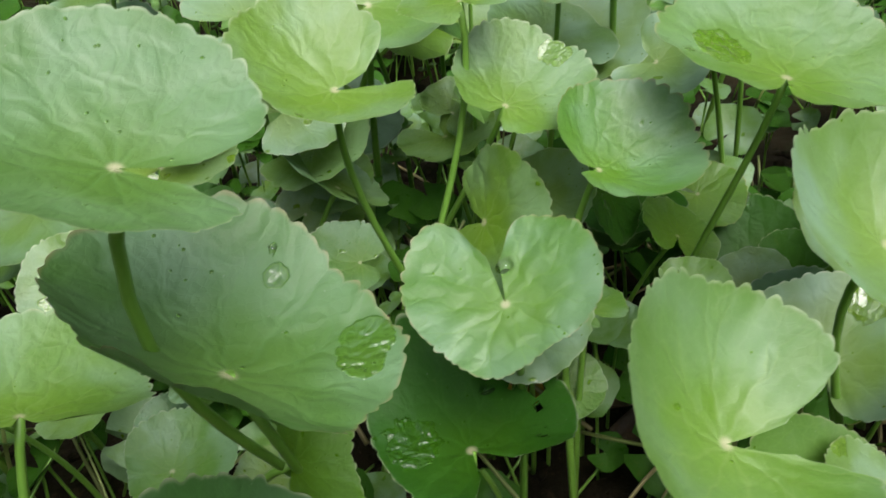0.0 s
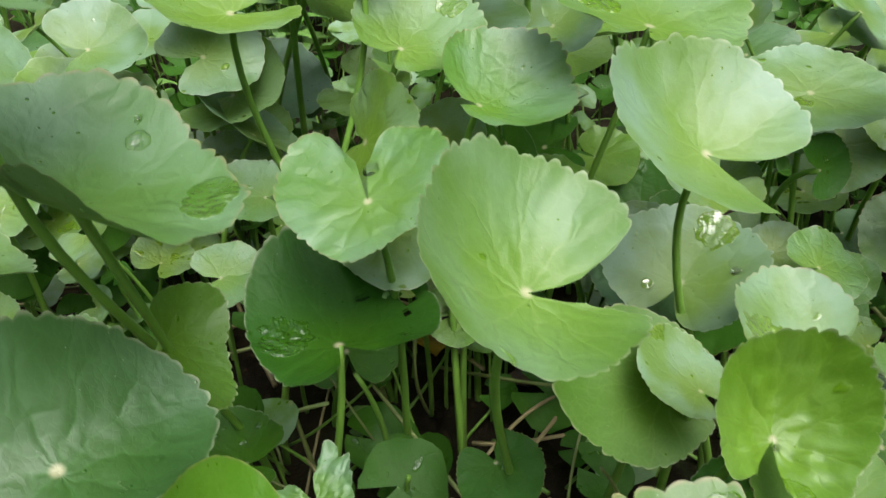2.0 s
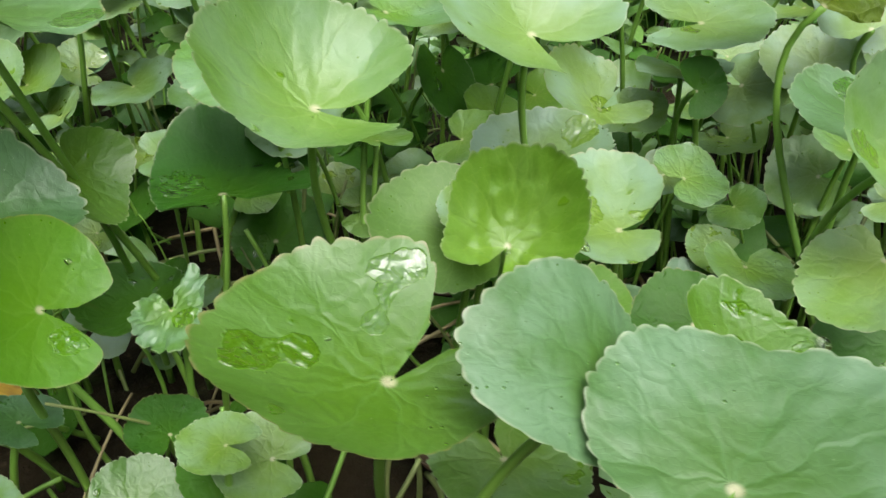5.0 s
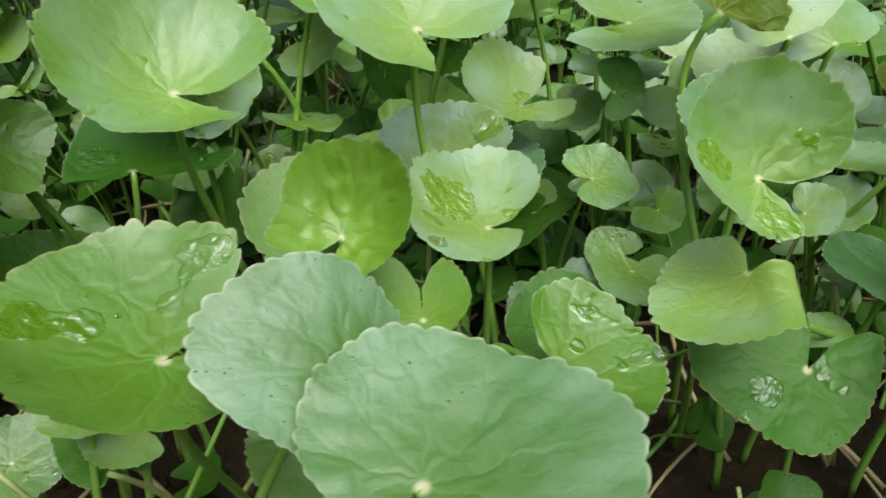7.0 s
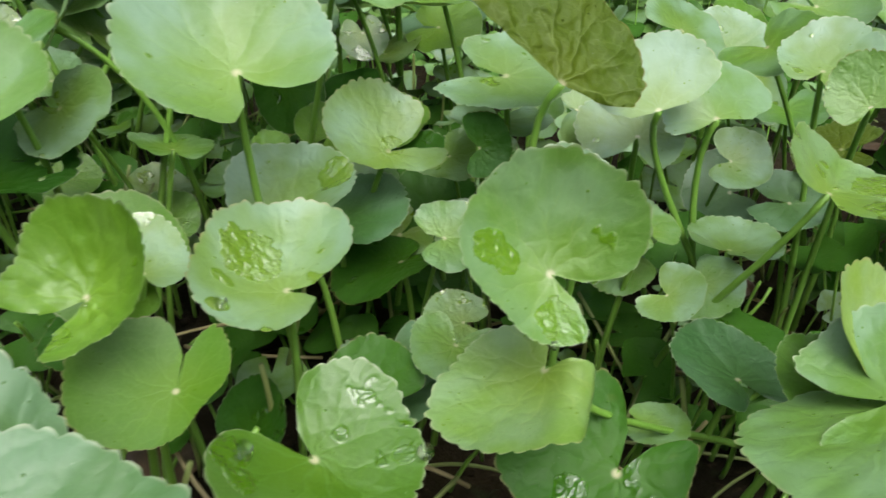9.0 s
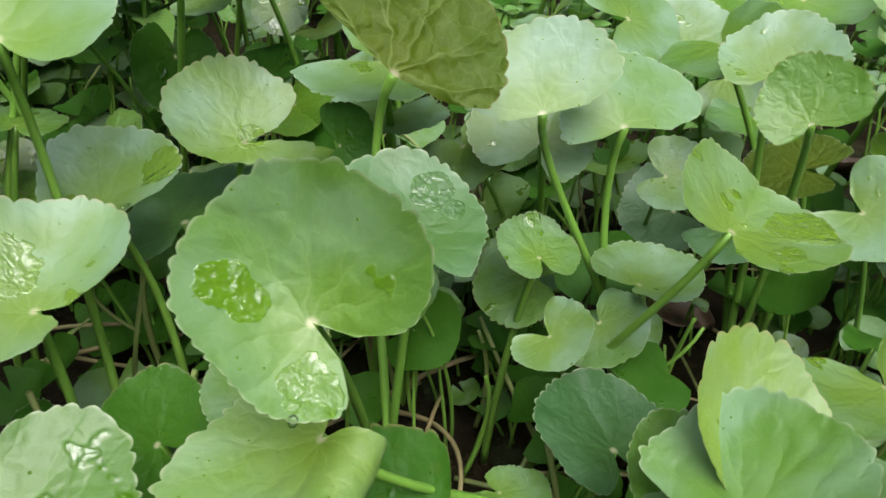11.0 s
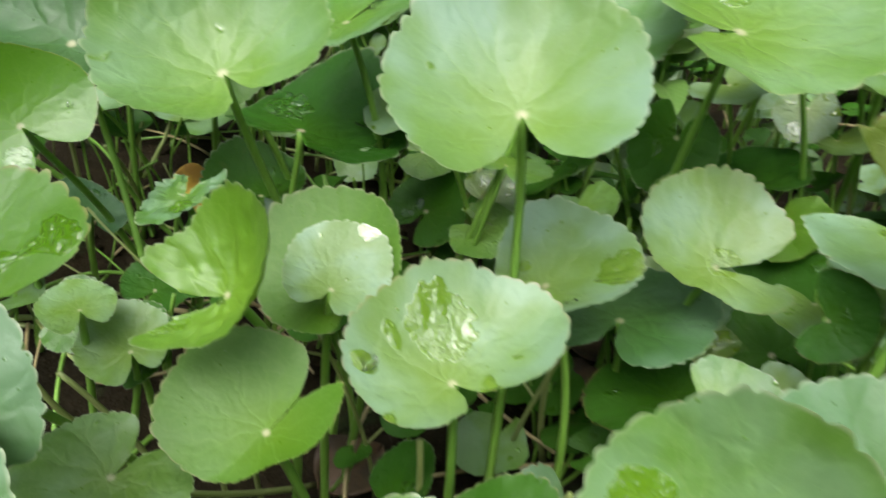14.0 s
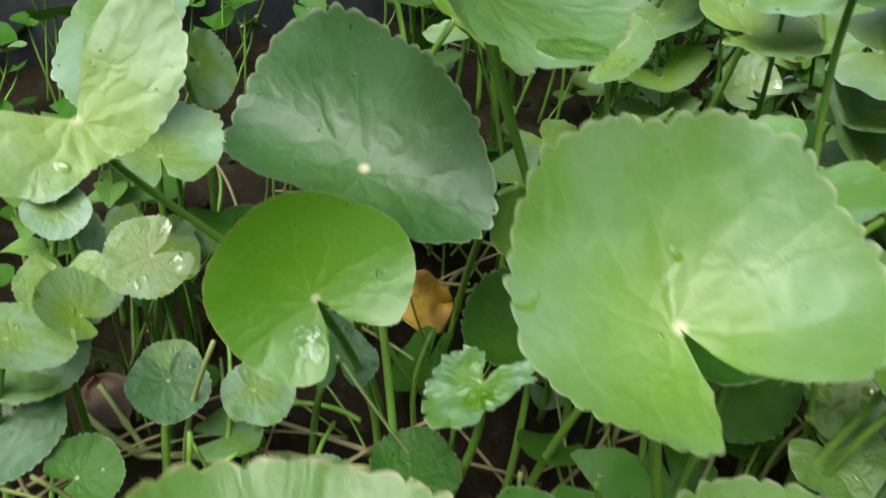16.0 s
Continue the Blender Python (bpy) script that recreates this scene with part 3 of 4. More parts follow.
leaf(0.0698, 0.2148, 0.1523, 16.7, 18.3, 18.3, 0.02247, 1, 0.198, 0.42, 0.25, 0.2, 0.142, 0, mat=SATIN, root=(0.0596, 0.1844), lobes=(-0.01, 0.04, 0.00, -0.03), cut=(0.26, 0.36))
leaf(-0.0203, 0.1317, 0.121, 49.5, 40.4, 54.6, 0.016, 1, 0.294, 0.34, -0.12, 0.09, -0.016, 0, mat=GLOSS, label="olive green pennywort leaf with a browned rim", lobes=(-0.17, -0.00, -0.04, 0.11), cut=(0.81, 0.70))
leaf(0.1905, 0.2323, 0.1448, 14, -3.3, -1.5, 0.0269, 0.97, 0.09, -0.01, -0.03, 0.07, -0.01, 0.34, mat=PALE)
leaf(0.2539, 0.1236, 0.0739, -13, 30.8, -120.8, 0.02678, 1, 0.043, 0.02, -0.25, 0.02, 0.061, 0, mat=DARK, wet=((0.46, -0.27, 0.19),), lobes=(-0.03, 0.00, -0.03, 0.07), cut=(0.37, 0.24))
leaf(0.182, 0.0793, 0.099, -4.9, 17, -15.8, 0.02421, 1, 0.192, 0.13, -0.05, 0.17, 0.144, 0, mat=GLOSS, quilt=0.005, root=(0.1815, 0.0509), wet=((0.66, 0.53, 0.10), (-0.5, -0.75, 0.2), (-0.25, -0.85, 0.16)), drops=((0.84, 0.66, 0.10), (-0.49, -0.60, 0.12)), lobes=(-0.17, -0.01, 0.07, 0.02), cut=(0.39, 0.34))
leaf(0.1453, 0.0808, 0.1079, 1.5, 19, -71.9, 0.01744, 1, 0.164, -0.17, -0.37, 0.21, -0.081, 0, mat=TENDER, quilt=0.004, wave=0.015, lobes=(-0.01, -0.09, 0.01, -0.00), cut=(0.01, 0.04))
leaf(0.0596, 0.0699, 0.0624, -13.4, -13.1, 179.9, 0.0149, 0.94, 0.09, 0.24, 0.07, 0.03, 0.07, 0.19, mat=MID, root=(0.0571, 0.0636))
leaf(0.2459, 0.2123, 0.1482, -19.6, -41.9, 131.4, 0.0227, 0.99, 0.08, 0.14, -0.12, 0.07, 0.02, 1.57, mat=SILVER, quilt=0.005, wave=0.02, root=(0.3042, 0.2266))
leaf(0.2663, 0.2323, 0.1412, -11.8, -29.3, 134.3, 0.0248, 0.97, 0.03, 0.03, -0.29, -0.27, 0.04, 1.39, mat=SILVER, quilt=0.005, wave=0.02, root=(0.2845, 0.224))
leaf(0.2758, 0.3488, 0.1313, -16, -29.6, 128.5, 0.0214, 1, 0.09, 0.2, 0.02, 0.06, -0.01, 0.39, mat=PALE)
leaf(0.2324, 0.1595, 0.1333, 0.5, -10.7, 125, 0.02037, 1, 0.102, 0.26, 0.16, 0.04, 0.101, 0, mat=BLUE, quilt=0.004, wet=((0.74, -0.32, 0.24), (0.47, -0.53, 0.13)), lobes=(0.03, 0.01, -0.01, -0.02), cut=(0.35, 0.41))
leaf(0.1129, 0.1145, 0.1128, -31.2, -6.8, 174.4, 0.0216, 0.89, 0.1, 0.37, -0.02, 0.05, 0.11, 0.21, mat=TENDER, quilt=0.004, wave=0.012)
leaf(0.1467, 0.0235, 0.1365, -32.2, -33.3, -149.7, 0.01941, 1, 0.062, 0.32, -0.2, 0.05, -0.225, 0, mat=BLUE, quilt=0.007, lobes=(0.06, -0.07, 0.05, -0.03), cut=(0.36, 0.25))
leaf(0.1641, 0.0051, 0.1347, 2.7, -6, 65.5, 0.02636, 1, 0.118, 0.33, -0.17, 0.13, -0.043, 0, mat=BLUE, quilt=0.014, lobes=(-0.11, 0.05, -0.00, -0.03), cut=(0.20, 0.30))
leaf(-0.0791, 0.1265, 0.149, 22.6, 13.9, 124, 0.02463, 1, 0.078, 0.35, -0.07, 0.03, 0.314, 0, mat=MID, lobes=(-0.08, 0.00, 0.02, 0.03), cut=(0.50, 0.28))
leaf(-0.0142, 0.235, 0.1088, -17.2, -5.8, 177.1, 0.0158, 1, 0.11, 0.32, -0.06, 0.08, 0.04, 0.37, mat=MID)
leaf(0.0325, 0.1917, 0.151, 58.1, -11.4, -53.2, 0.0219, 1.01, 0.08, 0.2, 0, 0.08, -0.12, 0.33, mat=MID)
leaf(0.0701, 0.1332, 0.0674, 15.3, 16.7, -66.9, 0.0138, 0.98, 0.07, 0.27, -0, 0.04, -0.03, 0.34, mat=DARK)
leaf(0.0385, 0.1051, 0.0561, 30.8, -33.9, -27.2, 0.0106, 1.1, 0.09, 0.24, 0.09, 0.08, -0.07, 0.28, mat=DARK)
leaf(0.0526, 0.0589, 0.0781, -1, -5.1, -177.9, 0.0115, 0.97, 0.07, 0.13, 0.03, 0.04, -0.01, 0.27, mat=MID)
leaf(-0.0452, 0.2899, 0.0977, 27.4, -24.5, 39.5, 0.0149, 0.99, 0.08, 0.12, 0, 0.05, 0.01, 0.31, mat=PALE)
leaf(-0.1214, 0.3555, 0.0608, 43.5, 16.8, 11.4, 0.0196, 1.02, 0.07, 0.14, -0.04, 0.04, -0.01, 0.32, mat=DARK)
leaf(0.188, 0.247, 0.1211, 0.2, 0.6, -79.4, 0.0195, 1.02, 0.1, 0.14, -0.01, 0.06, 0.05, 0.36, mat=PALE)
leaf(0.1998, 0.1446, 0.0888, -11.9, 8, -90.1, 0.0156, 0.98, 0.09, 0.12, 0.07, 0.06, -0, 0.4, mat=MID)
leaf(0.0464, 0.0705, 0.052, -0.9, -28.8, 134.9, 0.016, 0.97, 0.08, 0.11, -0, 0.05, -0.02, 0.15, mat=DARK)
leaf(0.2989, 0.1919, 0.1389, 18.5, 1.1, 73.2, 0.0195, 1.05, 0.05, 0.18, -0.06, 0.51, 0.04, 0.47, mat=WET, root=(0.2617, 0.2249), wet=((0.63, -0.62, 0.38),))
leaf(0.282, 0.2263, 0.0945, -3.9, 8.4, 56.8, 0.0175, 0.98, 0.13, 0.2, 0.04, 0.1, 0.14, 0.3, mat=PALE)
leaf(0.2872, 0.171, 0.0792, 6.7, -5.1, 129.6, 0.0203, 0.96, 0.08, 0.22, 0.01, 0.04, 0.04, 0.36, mat=DEEP)
leaf(0.3047, 0.1449, 0.1031, -4.5, -15.3, 133.5, 0.0153, 0.96, 0.09, 0.13, -0, 0.04, 0.06, 0.34, mat=GLOSS)
leaf(0.316, 0.1418, 0.1136, 2, -27.1, 141.3, 0.0194, 0.74, 0.21, 0.47, -0.06, 0.27, 0.04, 1.17, mat=FRESH)
leaf(0.3138, 0.2383, 0.1514, -42.2, -37.6, 133.6, 0.0143, 0.96, 0.09, 0.31, -0.16, 0.06, 0.03, 1.06, mat=YELLOW, label="young yellow-green pennywort leaf folded to a triangle")
leaf(0.3258, 0.3021, 0.1107, -18.8, 18.8, 159, 0.0191, 0.99, 0.08, 0.06, 0, 0.04, 0.03, 0.31, mat=UNDER, label="dull olive pennywort leaf standing on a thin stalk")
leaf(0.3028, 0.2731, 0.1509, 1.4, -21.3, 61.1, 0.0189, 0.95, 0.13, 0.3, -0, 0.09, 0.11, 0.31, mat=PALE)
leaf(0.2412, 0.2435, 0.1253, 3.8, -34.2, 83, 0.018, 1.14, 0.08, 0.05, 0.16, 0.05, -0.02, 0.38, mat=PALE)
leaf(0.2324, 0.3217, 0.0985, -32, 12.3, -133.8, 0.0157, 1.01, 0.08, 0.11, 0.02, 0.05, 0.02, 0.33, mat=PALE)
leaf(0.2872, 0.3036, 0.081, -34.1, 10.2, 176.2, 0.0199, 1.05, 0.09, 0.07, -0.07, 0.07, -0.02, 0.27, mat=BLUE)
leaf(0.3082, 0.2802, 0.092, 22.1, -6, -7.2, 0.0168, 1.02, 0.08, -0.09, -0.02, 0.07, -0.04, 0.16, mat=BLUE)
leaf(0.2617, 0.1588, 0.0629, -1.4, -7.8, -6.3, 0.0108, 0.96, 0.08, 0.34, -0.03, 0.04, 0.01, 0.28, mat=MID)
leaf(0.1779, 0.1459, 0.0711, 15.4, 15.7, -60.4, 0.0202, 1.02, 0.09, 0.14, 0.03, 0.06, 0.02, 0.29, mat=BLUE)
leaf(0.1971, 0.1661, 0.0811, -19.5, -7.2, -169.4, 0.0121, 0.99, 0.08, 0.18, 0.01, 0.05, 0.01, 0.32, mat=WET)
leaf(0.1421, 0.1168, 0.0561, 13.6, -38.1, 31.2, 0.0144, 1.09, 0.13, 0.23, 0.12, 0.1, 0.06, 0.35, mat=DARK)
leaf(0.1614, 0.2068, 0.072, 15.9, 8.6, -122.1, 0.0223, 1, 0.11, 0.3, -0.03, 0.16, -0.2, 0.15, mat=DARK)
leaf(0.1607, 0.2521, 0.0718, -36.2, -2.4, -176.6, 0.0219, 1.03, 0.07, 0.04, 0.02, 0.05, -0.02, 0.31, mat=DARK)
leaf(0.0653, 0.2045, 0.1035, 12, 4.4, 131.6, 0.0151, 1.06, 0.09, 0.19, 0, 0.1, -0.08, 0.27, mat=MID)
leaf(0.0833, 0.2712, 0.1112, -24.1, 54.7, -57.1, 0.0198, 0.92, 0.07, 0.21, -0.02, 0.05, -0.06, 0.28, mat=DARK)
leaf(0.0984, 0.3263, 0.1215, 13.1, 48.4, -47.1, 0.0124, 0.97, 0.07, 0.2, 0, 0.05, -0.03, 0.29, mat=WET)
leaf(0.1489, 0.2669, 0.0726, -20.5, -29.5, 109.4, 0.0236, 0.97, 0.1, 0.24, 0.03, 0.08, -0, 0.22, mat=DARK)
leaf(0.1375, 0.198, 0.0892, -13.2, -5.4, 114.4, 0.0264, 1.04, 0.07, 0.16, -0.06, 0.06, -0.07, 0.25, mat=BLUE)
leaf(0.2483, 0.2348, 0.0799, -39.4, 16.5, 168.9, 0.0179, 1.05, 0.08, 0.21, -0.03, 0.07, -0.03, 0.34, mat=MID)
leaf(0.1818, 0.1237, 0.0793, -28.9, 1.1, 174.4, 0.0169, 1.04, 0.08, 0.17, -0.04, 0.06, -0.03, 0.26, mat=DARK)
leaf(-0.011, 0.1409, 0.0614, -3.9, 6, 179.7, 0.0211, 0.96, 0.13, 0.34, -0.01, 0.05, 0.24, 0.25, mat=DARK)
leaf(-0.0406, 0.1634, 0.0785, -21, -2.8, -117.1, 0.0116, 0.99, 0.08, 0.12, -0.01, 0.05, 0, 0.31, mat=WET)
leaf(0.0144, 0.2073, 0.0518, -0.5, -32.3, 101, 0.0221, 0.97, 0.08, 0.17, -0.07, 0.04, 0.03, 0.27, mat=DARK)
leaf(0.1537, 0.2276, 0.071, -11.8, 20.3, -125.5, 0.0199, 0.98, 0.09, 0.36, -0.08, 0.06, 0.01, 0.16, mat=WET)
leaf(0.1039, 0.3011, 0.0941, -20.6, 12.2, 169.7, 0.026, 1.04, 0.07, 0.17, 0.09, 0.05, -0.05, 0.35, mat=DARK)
leaf(0.0584, 0.0979, 0.0766, 10.2, -12.6, 119.9, 0.0101, 0.97, 0.09, 0.19, 0.03, 0.05, 0.02, 0.3, mat=DARK)
leaf(-0.0379, 0.0125, 0.1409, 28.8, 35.9, 44.7, 0.027, 1.1, 0.1, -0.55, 0.05, 0.1, 0.05, 0.8, mat=FRESH, root=(-0.046, 0.1059))
leaf(-0.1403, 0.0317, 0.1278, 41.8, 33.8, -8.2, 0.0304, 0.97, 0.07, 0.27, -0.09, 0.03, -0.01, 0.24, mat=PALE)
leaf(-0.1625, 0.0572, 0.0981, 55.7, 38.3, 110.9, 0.0153, 1.03, 0.06, 0.24, -0.06, 0.02, 0.04, 0.29, mat=PALE)
leaf(-0.036, -0.0121, 0.078, -8.1, 14.2, 66.5, 0.0147, 0.96, 0.09, 0.18, 0.01, 0.07, -0.02, 0.32, mat=PALE)
leaf(-0.0972, 0.0304, 0.0598, -26.3, 18.5, -5.1, 0.0176, 0.97, 0.1, 0.12, -0.02, 0.06, 0.06, 0.2, mat=WET)
leaf(-0.0877, 0.0017, 0.0579, -15.2, 27.1, 1, 0.0142, 0.94, 0.07, 0.19, -0.01, 0.04, -0.04, 0.41, mat=MID)
leaf(-0.0411, 0.0303, 0.0496, -13.1, -14.7, -117.3, 0.0099, 1, 0.09, 0.14, -0.05, 0.06, 0.01, 0.28, mat=MID)
leaf(-0.0252, 0.0518, 0.0521, 19.3, 17.4, 66, 0.0106, 1.01, 0.08, 0.2, -0.02, 0.05, -0.01, 0.27, mat=PALE)
leaf(0.0176, 0.0881, 0.0498, 9, -14.9, 115.1, 0.0129, 1.01, 0.09, 0.17, 0.05, 0.06, 0.02, 0.2, mat=DARK)
leaf(-0.1076, 0.211, 0.1207, 9, -32.8, 88.1, 0.0189, 0.99, 0.12, 0.18, 0.09, 0.09, 0.05, 0.32, mat=WET)
leaf(-0.1375, 0.3338, 0.0884, -36.7, -27.4, -155.8, 0.0155, 1.01, 0.09, 0.19, -0.05, 0.06, 0.02, 0.31, mat=WET)
leaf(-0.1458, 0.3585, 0.1092, -40.1, -25.7, -136.2, 0.0169, 1.02, 0.09, 0.17, -0.04, 0.06, 0.03, 0.29, mat=WET)
leaf(-0.0264, 0.2792, 0.1161, 32.1, -22.9, 145.7, 0.0283, 1, 0.1, 0.26, 0.02, 0.08, 0.05, 0.32, mat=PALE)
leaf(0.3125, 0.1254, 0.1176, 29.3, -17.8, -82.4, 0.03213, 1, 0.063, 0.39, -0.1, 0.05, -0.105, 0, mat=SATIN, lobes=(-0.04, -0.01, 0.02, -0.01), cut=(0.46, 0.42))
leaf(0.0207, 0.1011, 0.0899, 9.7, 16.8, -61.3, 0.013, 1.03, 0.09, 0.12, 0.02, 0.05, 0.03, 0.29, mat=SATIN, crumple=0.13, tooth=0.2, teeth=11, wave=0.07, quilt=0.02, lobes=(0.14, -0.12, 0.12, 0.08), wet=((0.4, 0.3, 0.3),), label="small crumpled pale pennywort leaf on a thin stalk")
leaf(0.0298, 0.251, 0.1978, -9.6, -3.4, 111.9, 0.0189, 0.99, 0.07, 0.15, 0, 0.05, -0.05, 0.28, mat=MID, root=(-0.0164, 0.1992))
leaf(0.2513, 0.2183, 0.0996, 1, -12.6, 132.3, 0.0135, 0.95, 0.1, 0.19, -0.03, 0.05, 0.08, 0.24, mat=MID)
leaf(0.1881, 0.2082, 0.1258, 64.1, -6.3, 13.7, 0.0112, 1.04, 0.08, 0.04, 0.12, 0.05, 0, 0.81, mat=DARK, label="dark green young pennywort leaf folded shut")
leaf(0.2942, 0.38, 0.1114, 53.5, 10.3, 29.3, 0.0188, 1.14, 0.05, 0.14, -0.14, 0.04, -0.13, 0.31, mat=PALE)
leaf(0.1195, 0.1082, 0.1187, 9.4, -12.2, 129, 0.0136, 0.92, 0.08, 0.4, 0.06, 0, 0.13, 0.31, mat=PALE, quilt=0.003, wet=((1.41, -0.14, 0.25),))
leaf(0.0193, 0.059, 0.0493, 29.4, -5.1, 58.4, 0.0136, 1.04, 0.08, 0.16, 0.02, 0.05, 0.01, 0.28, mat=GLOSS)
leaf(-0.045, 0.0064, 0.0746, -5.9, -31, -109.8, 0.0112, 1.02, 0.12, 0.31, -0.11, 0.1, 0.03, 0.3, mat=FRESH)
leaf(-0.0485, -0.0103, 0.059, 6.1, 8.3, 64.5, 0.0127, 0.99, 0.08, 0.14, 0.01, 0.06, -0, 0.29, mat=MID)
leaf(-0.0578, 0.0275, 0.0838, -28.6, 19, -76.8, 0.0131, 1.01, 0.07, 0.09, 0.02, 0.04, -0, 0.26, mat=WET)
leaf(-0.1054, -0.0004, 0.0886, 9.4, 35.1, 1.7, 0.0107, 0.96, 0.08, 0.18, -0.01, 0.05, -0.01, 0.24, mat=PALE)
leaf(-0.0969, 0.001, 0.0787, -4.9, 31.1, -1.7, 0.0107, 0.98, 0.08, 0.15, 0.03, 0.05, -0.01, 0.32, mat=PALE)
leaf(-0.1069, 0.0148, 0.0625, -0.3, 32, -2, 0.0103, 0.96, 0.07, 0.18, 0.01, 0.05, -0.02, 0.3, mat=BLUE)
leaf(-0.0371, 0.0278, 0.0506, -4.9, 23.5, 3.9, 0.0122, 1, 0.08, 0.15, -0.02, 0.05, -0, 0.25, mat=DEEP)
leaf(0.1267, 0.0512, 0.0893, -5.5, 1.8, -61, 0.019, 1.01, 0.08, 0.13, 0.02, 0.03, 0.02, 0.14, mat=MID)
leaf(-0.0688, 0.1575, 0.09, 6.4, -7.4, 86.9, 0.01662, 1, 0.185, 0.18, -0.11, 0.06, 0.091, 0, mat=SATIN, lobes=(-0.01, 0.02, -0.05, 0.05), cut=(0.32, 0.23))
leaf(-0.0998, 0.0351, 0.0935, 7.1, -11.5, 173.8, 0.02118, 1, 0.182, 0.27, -0.04, 0.06, -0.071, 0, mat=PALE, lobes=(0.11, 0.06, -0.07, 0.04), cut=(0.27, -0.08))
leaf(-0.025, 0.0777, 0.0606, 14.7, -19, 164.3, 0.01353, 1, 0.134, 0.03, 0.09, 0.06, 0.003, 0, mat=DEEP, lobes=(0.04, 0.10, -0.03, 0.07), cut=(0.29, 0.13))
leaf(0.311, 0.1231, 0.1204, 14.8, -28.1, -9.9, 0.0197, 1, 0.094, -0.21, 0.4, 0.06, 0.039, 0, mat=SATIN, lobes=(0.09, 0.15, 0.03, -0.03), cut=(0.45, 0.16))
leaf(-0.0517, -0.0073, 0.062, 0, 28, -20, 0.0165, 1, 0.1, 0.2, 0.04, 0.06, 0.02, 0.3, mat=SATIN)
leaf(-0.0672, 0.0023, 0.070, -12, 22, 4, 0.0150, 1, 0.1, 0.2, 0.04, 0.06, 0.02, 0.3, mat=FRESH)
leaf(-0.0314, 0.0544, 0.040, 4, -24, 158, 0.0115, 1, 0.1, 0.2, 0.04, 0.06, 0.02, 0.3, mat=PALE)
leaf(-0.0190, -0.0002, 0.036, 25, -8, 100, 0.0110, 1, 0.1, 0.2, 0.04, 0.06, 0.02, 0.3, mat=DARK)
leaf(-0.0406, -0.0160, 0.045, -6, 30, -40, 0.0170, 1, 0.1, 0.2, 0.04, 0.06, 0.02, 0.3, mat=DEEP)
leaf(-0.1043, 0.0613, 0.050, 0,-25,140, 0.0130, 1, 0.1, 0.2, 0.04, 0.06, 0.02, 0.3, mat=DARK)

# ---- leaves further off ----
def near_way(x, y, room):
    """Whether a place lies in the clearing between the camera's way and the leaves built above."""
    return -0.1 - room < x < 0.36 + room and -0.22 < y < 0.3 + room


def leaf_at_rest(height, tilt, size, mat, lean_to, **more):
    """A leaf on an upright stalk at the origin, to be copied."""
    return leaf(0.25 * height * math.sin(radians(lean_to)), 0.25 * height * math.cos(radians(lean_to)) * -1, height, tilt, 0, lean_to, size, mat=mat,
                root=(0.0, 0.0), rings=8, segs=64, thick=0.0011, **more)


def scatter_leaves():
    rnd = random.Random(11)
    kinds = []
    for n, mat in enumerate((PALE, MID, PALE, WET, MID, SATIN, PALE, BLUE, MID, YELLOW)):
        kinds.append(leaf_at_rest(rnd.uniform(0.09, 0.15), rnd.uniform(8, 34), rnd.uniform(0.019, 0.026), mat, rnd.uniform(-50, 50),
                                  cup=rnd.uniform(0.0, 0.2), fold=rnd.uniform(0, 0.25), notch=rnd.uniform(0.1, 0.5), wide=rnd.uniform(0.95, 1.15), wave=0.05))
    spots = []
    tries = 0
    while len(spots) < 190 and tries < 20000:
        tries += 1
        a, r = rnd.uniform(-0.15, 2.75), 0.2 + 0.5 * rnd.random() ** 0.75
        x, y = 0.1 + r * math.cos(a), 0.02 + r * math.sin(a)
        if near_way(x, y, 0.01) or (y > 0.46 and x > -0.16) or any((x - p) ** 2 + (y - q) ** 2 < 0.024 ** 2 for p, q in spots):
            continue
        spots.append((x, y))
    for n, (x, y) in enumerate(spots):
        k = kinds[n % len(kinds)]
        face = math.degrees(math.atan2(x - 0.15, y + 0.0)) * -0.6
        m = pose(x, y, ground_height(x, y) - 0.003, rnd.uniform(-7, 7), rnd.uniform(-7, 7), face + rnd.uniform(-55, 55))
        s = rnd.uniform(0.75, 1.25)
        m = m @ Matrix.Diagonal((s, s, s, 1))
        if n < len(kinds):
            k.matrix_basis = m
        else:
            copy_thing(k, m)
    for n in range(46):
        x, y = rnd.uniform(-0.12, 0.38), rnd.uniform(0.2, 0.33)
        s = rnd.uniform(0.45, 0.72) if y < 0.28 else rnd.uniform(0.6, 0.85)
        face = math.degrees(math.atan2(x - 0.15, y)) * -0.5
        m = pose(x, y, ground_height(x, y) - 0.003, rnd.uniform(-7, 7), rnd.uniform(-7, 7), face + rnd.uniform(-55, 55))
        copy_thing(kinds[rnd.randrange(len(kinds))], m @ Matrix.Diagonal((s, s, s, 1)))


scatter_leaves()


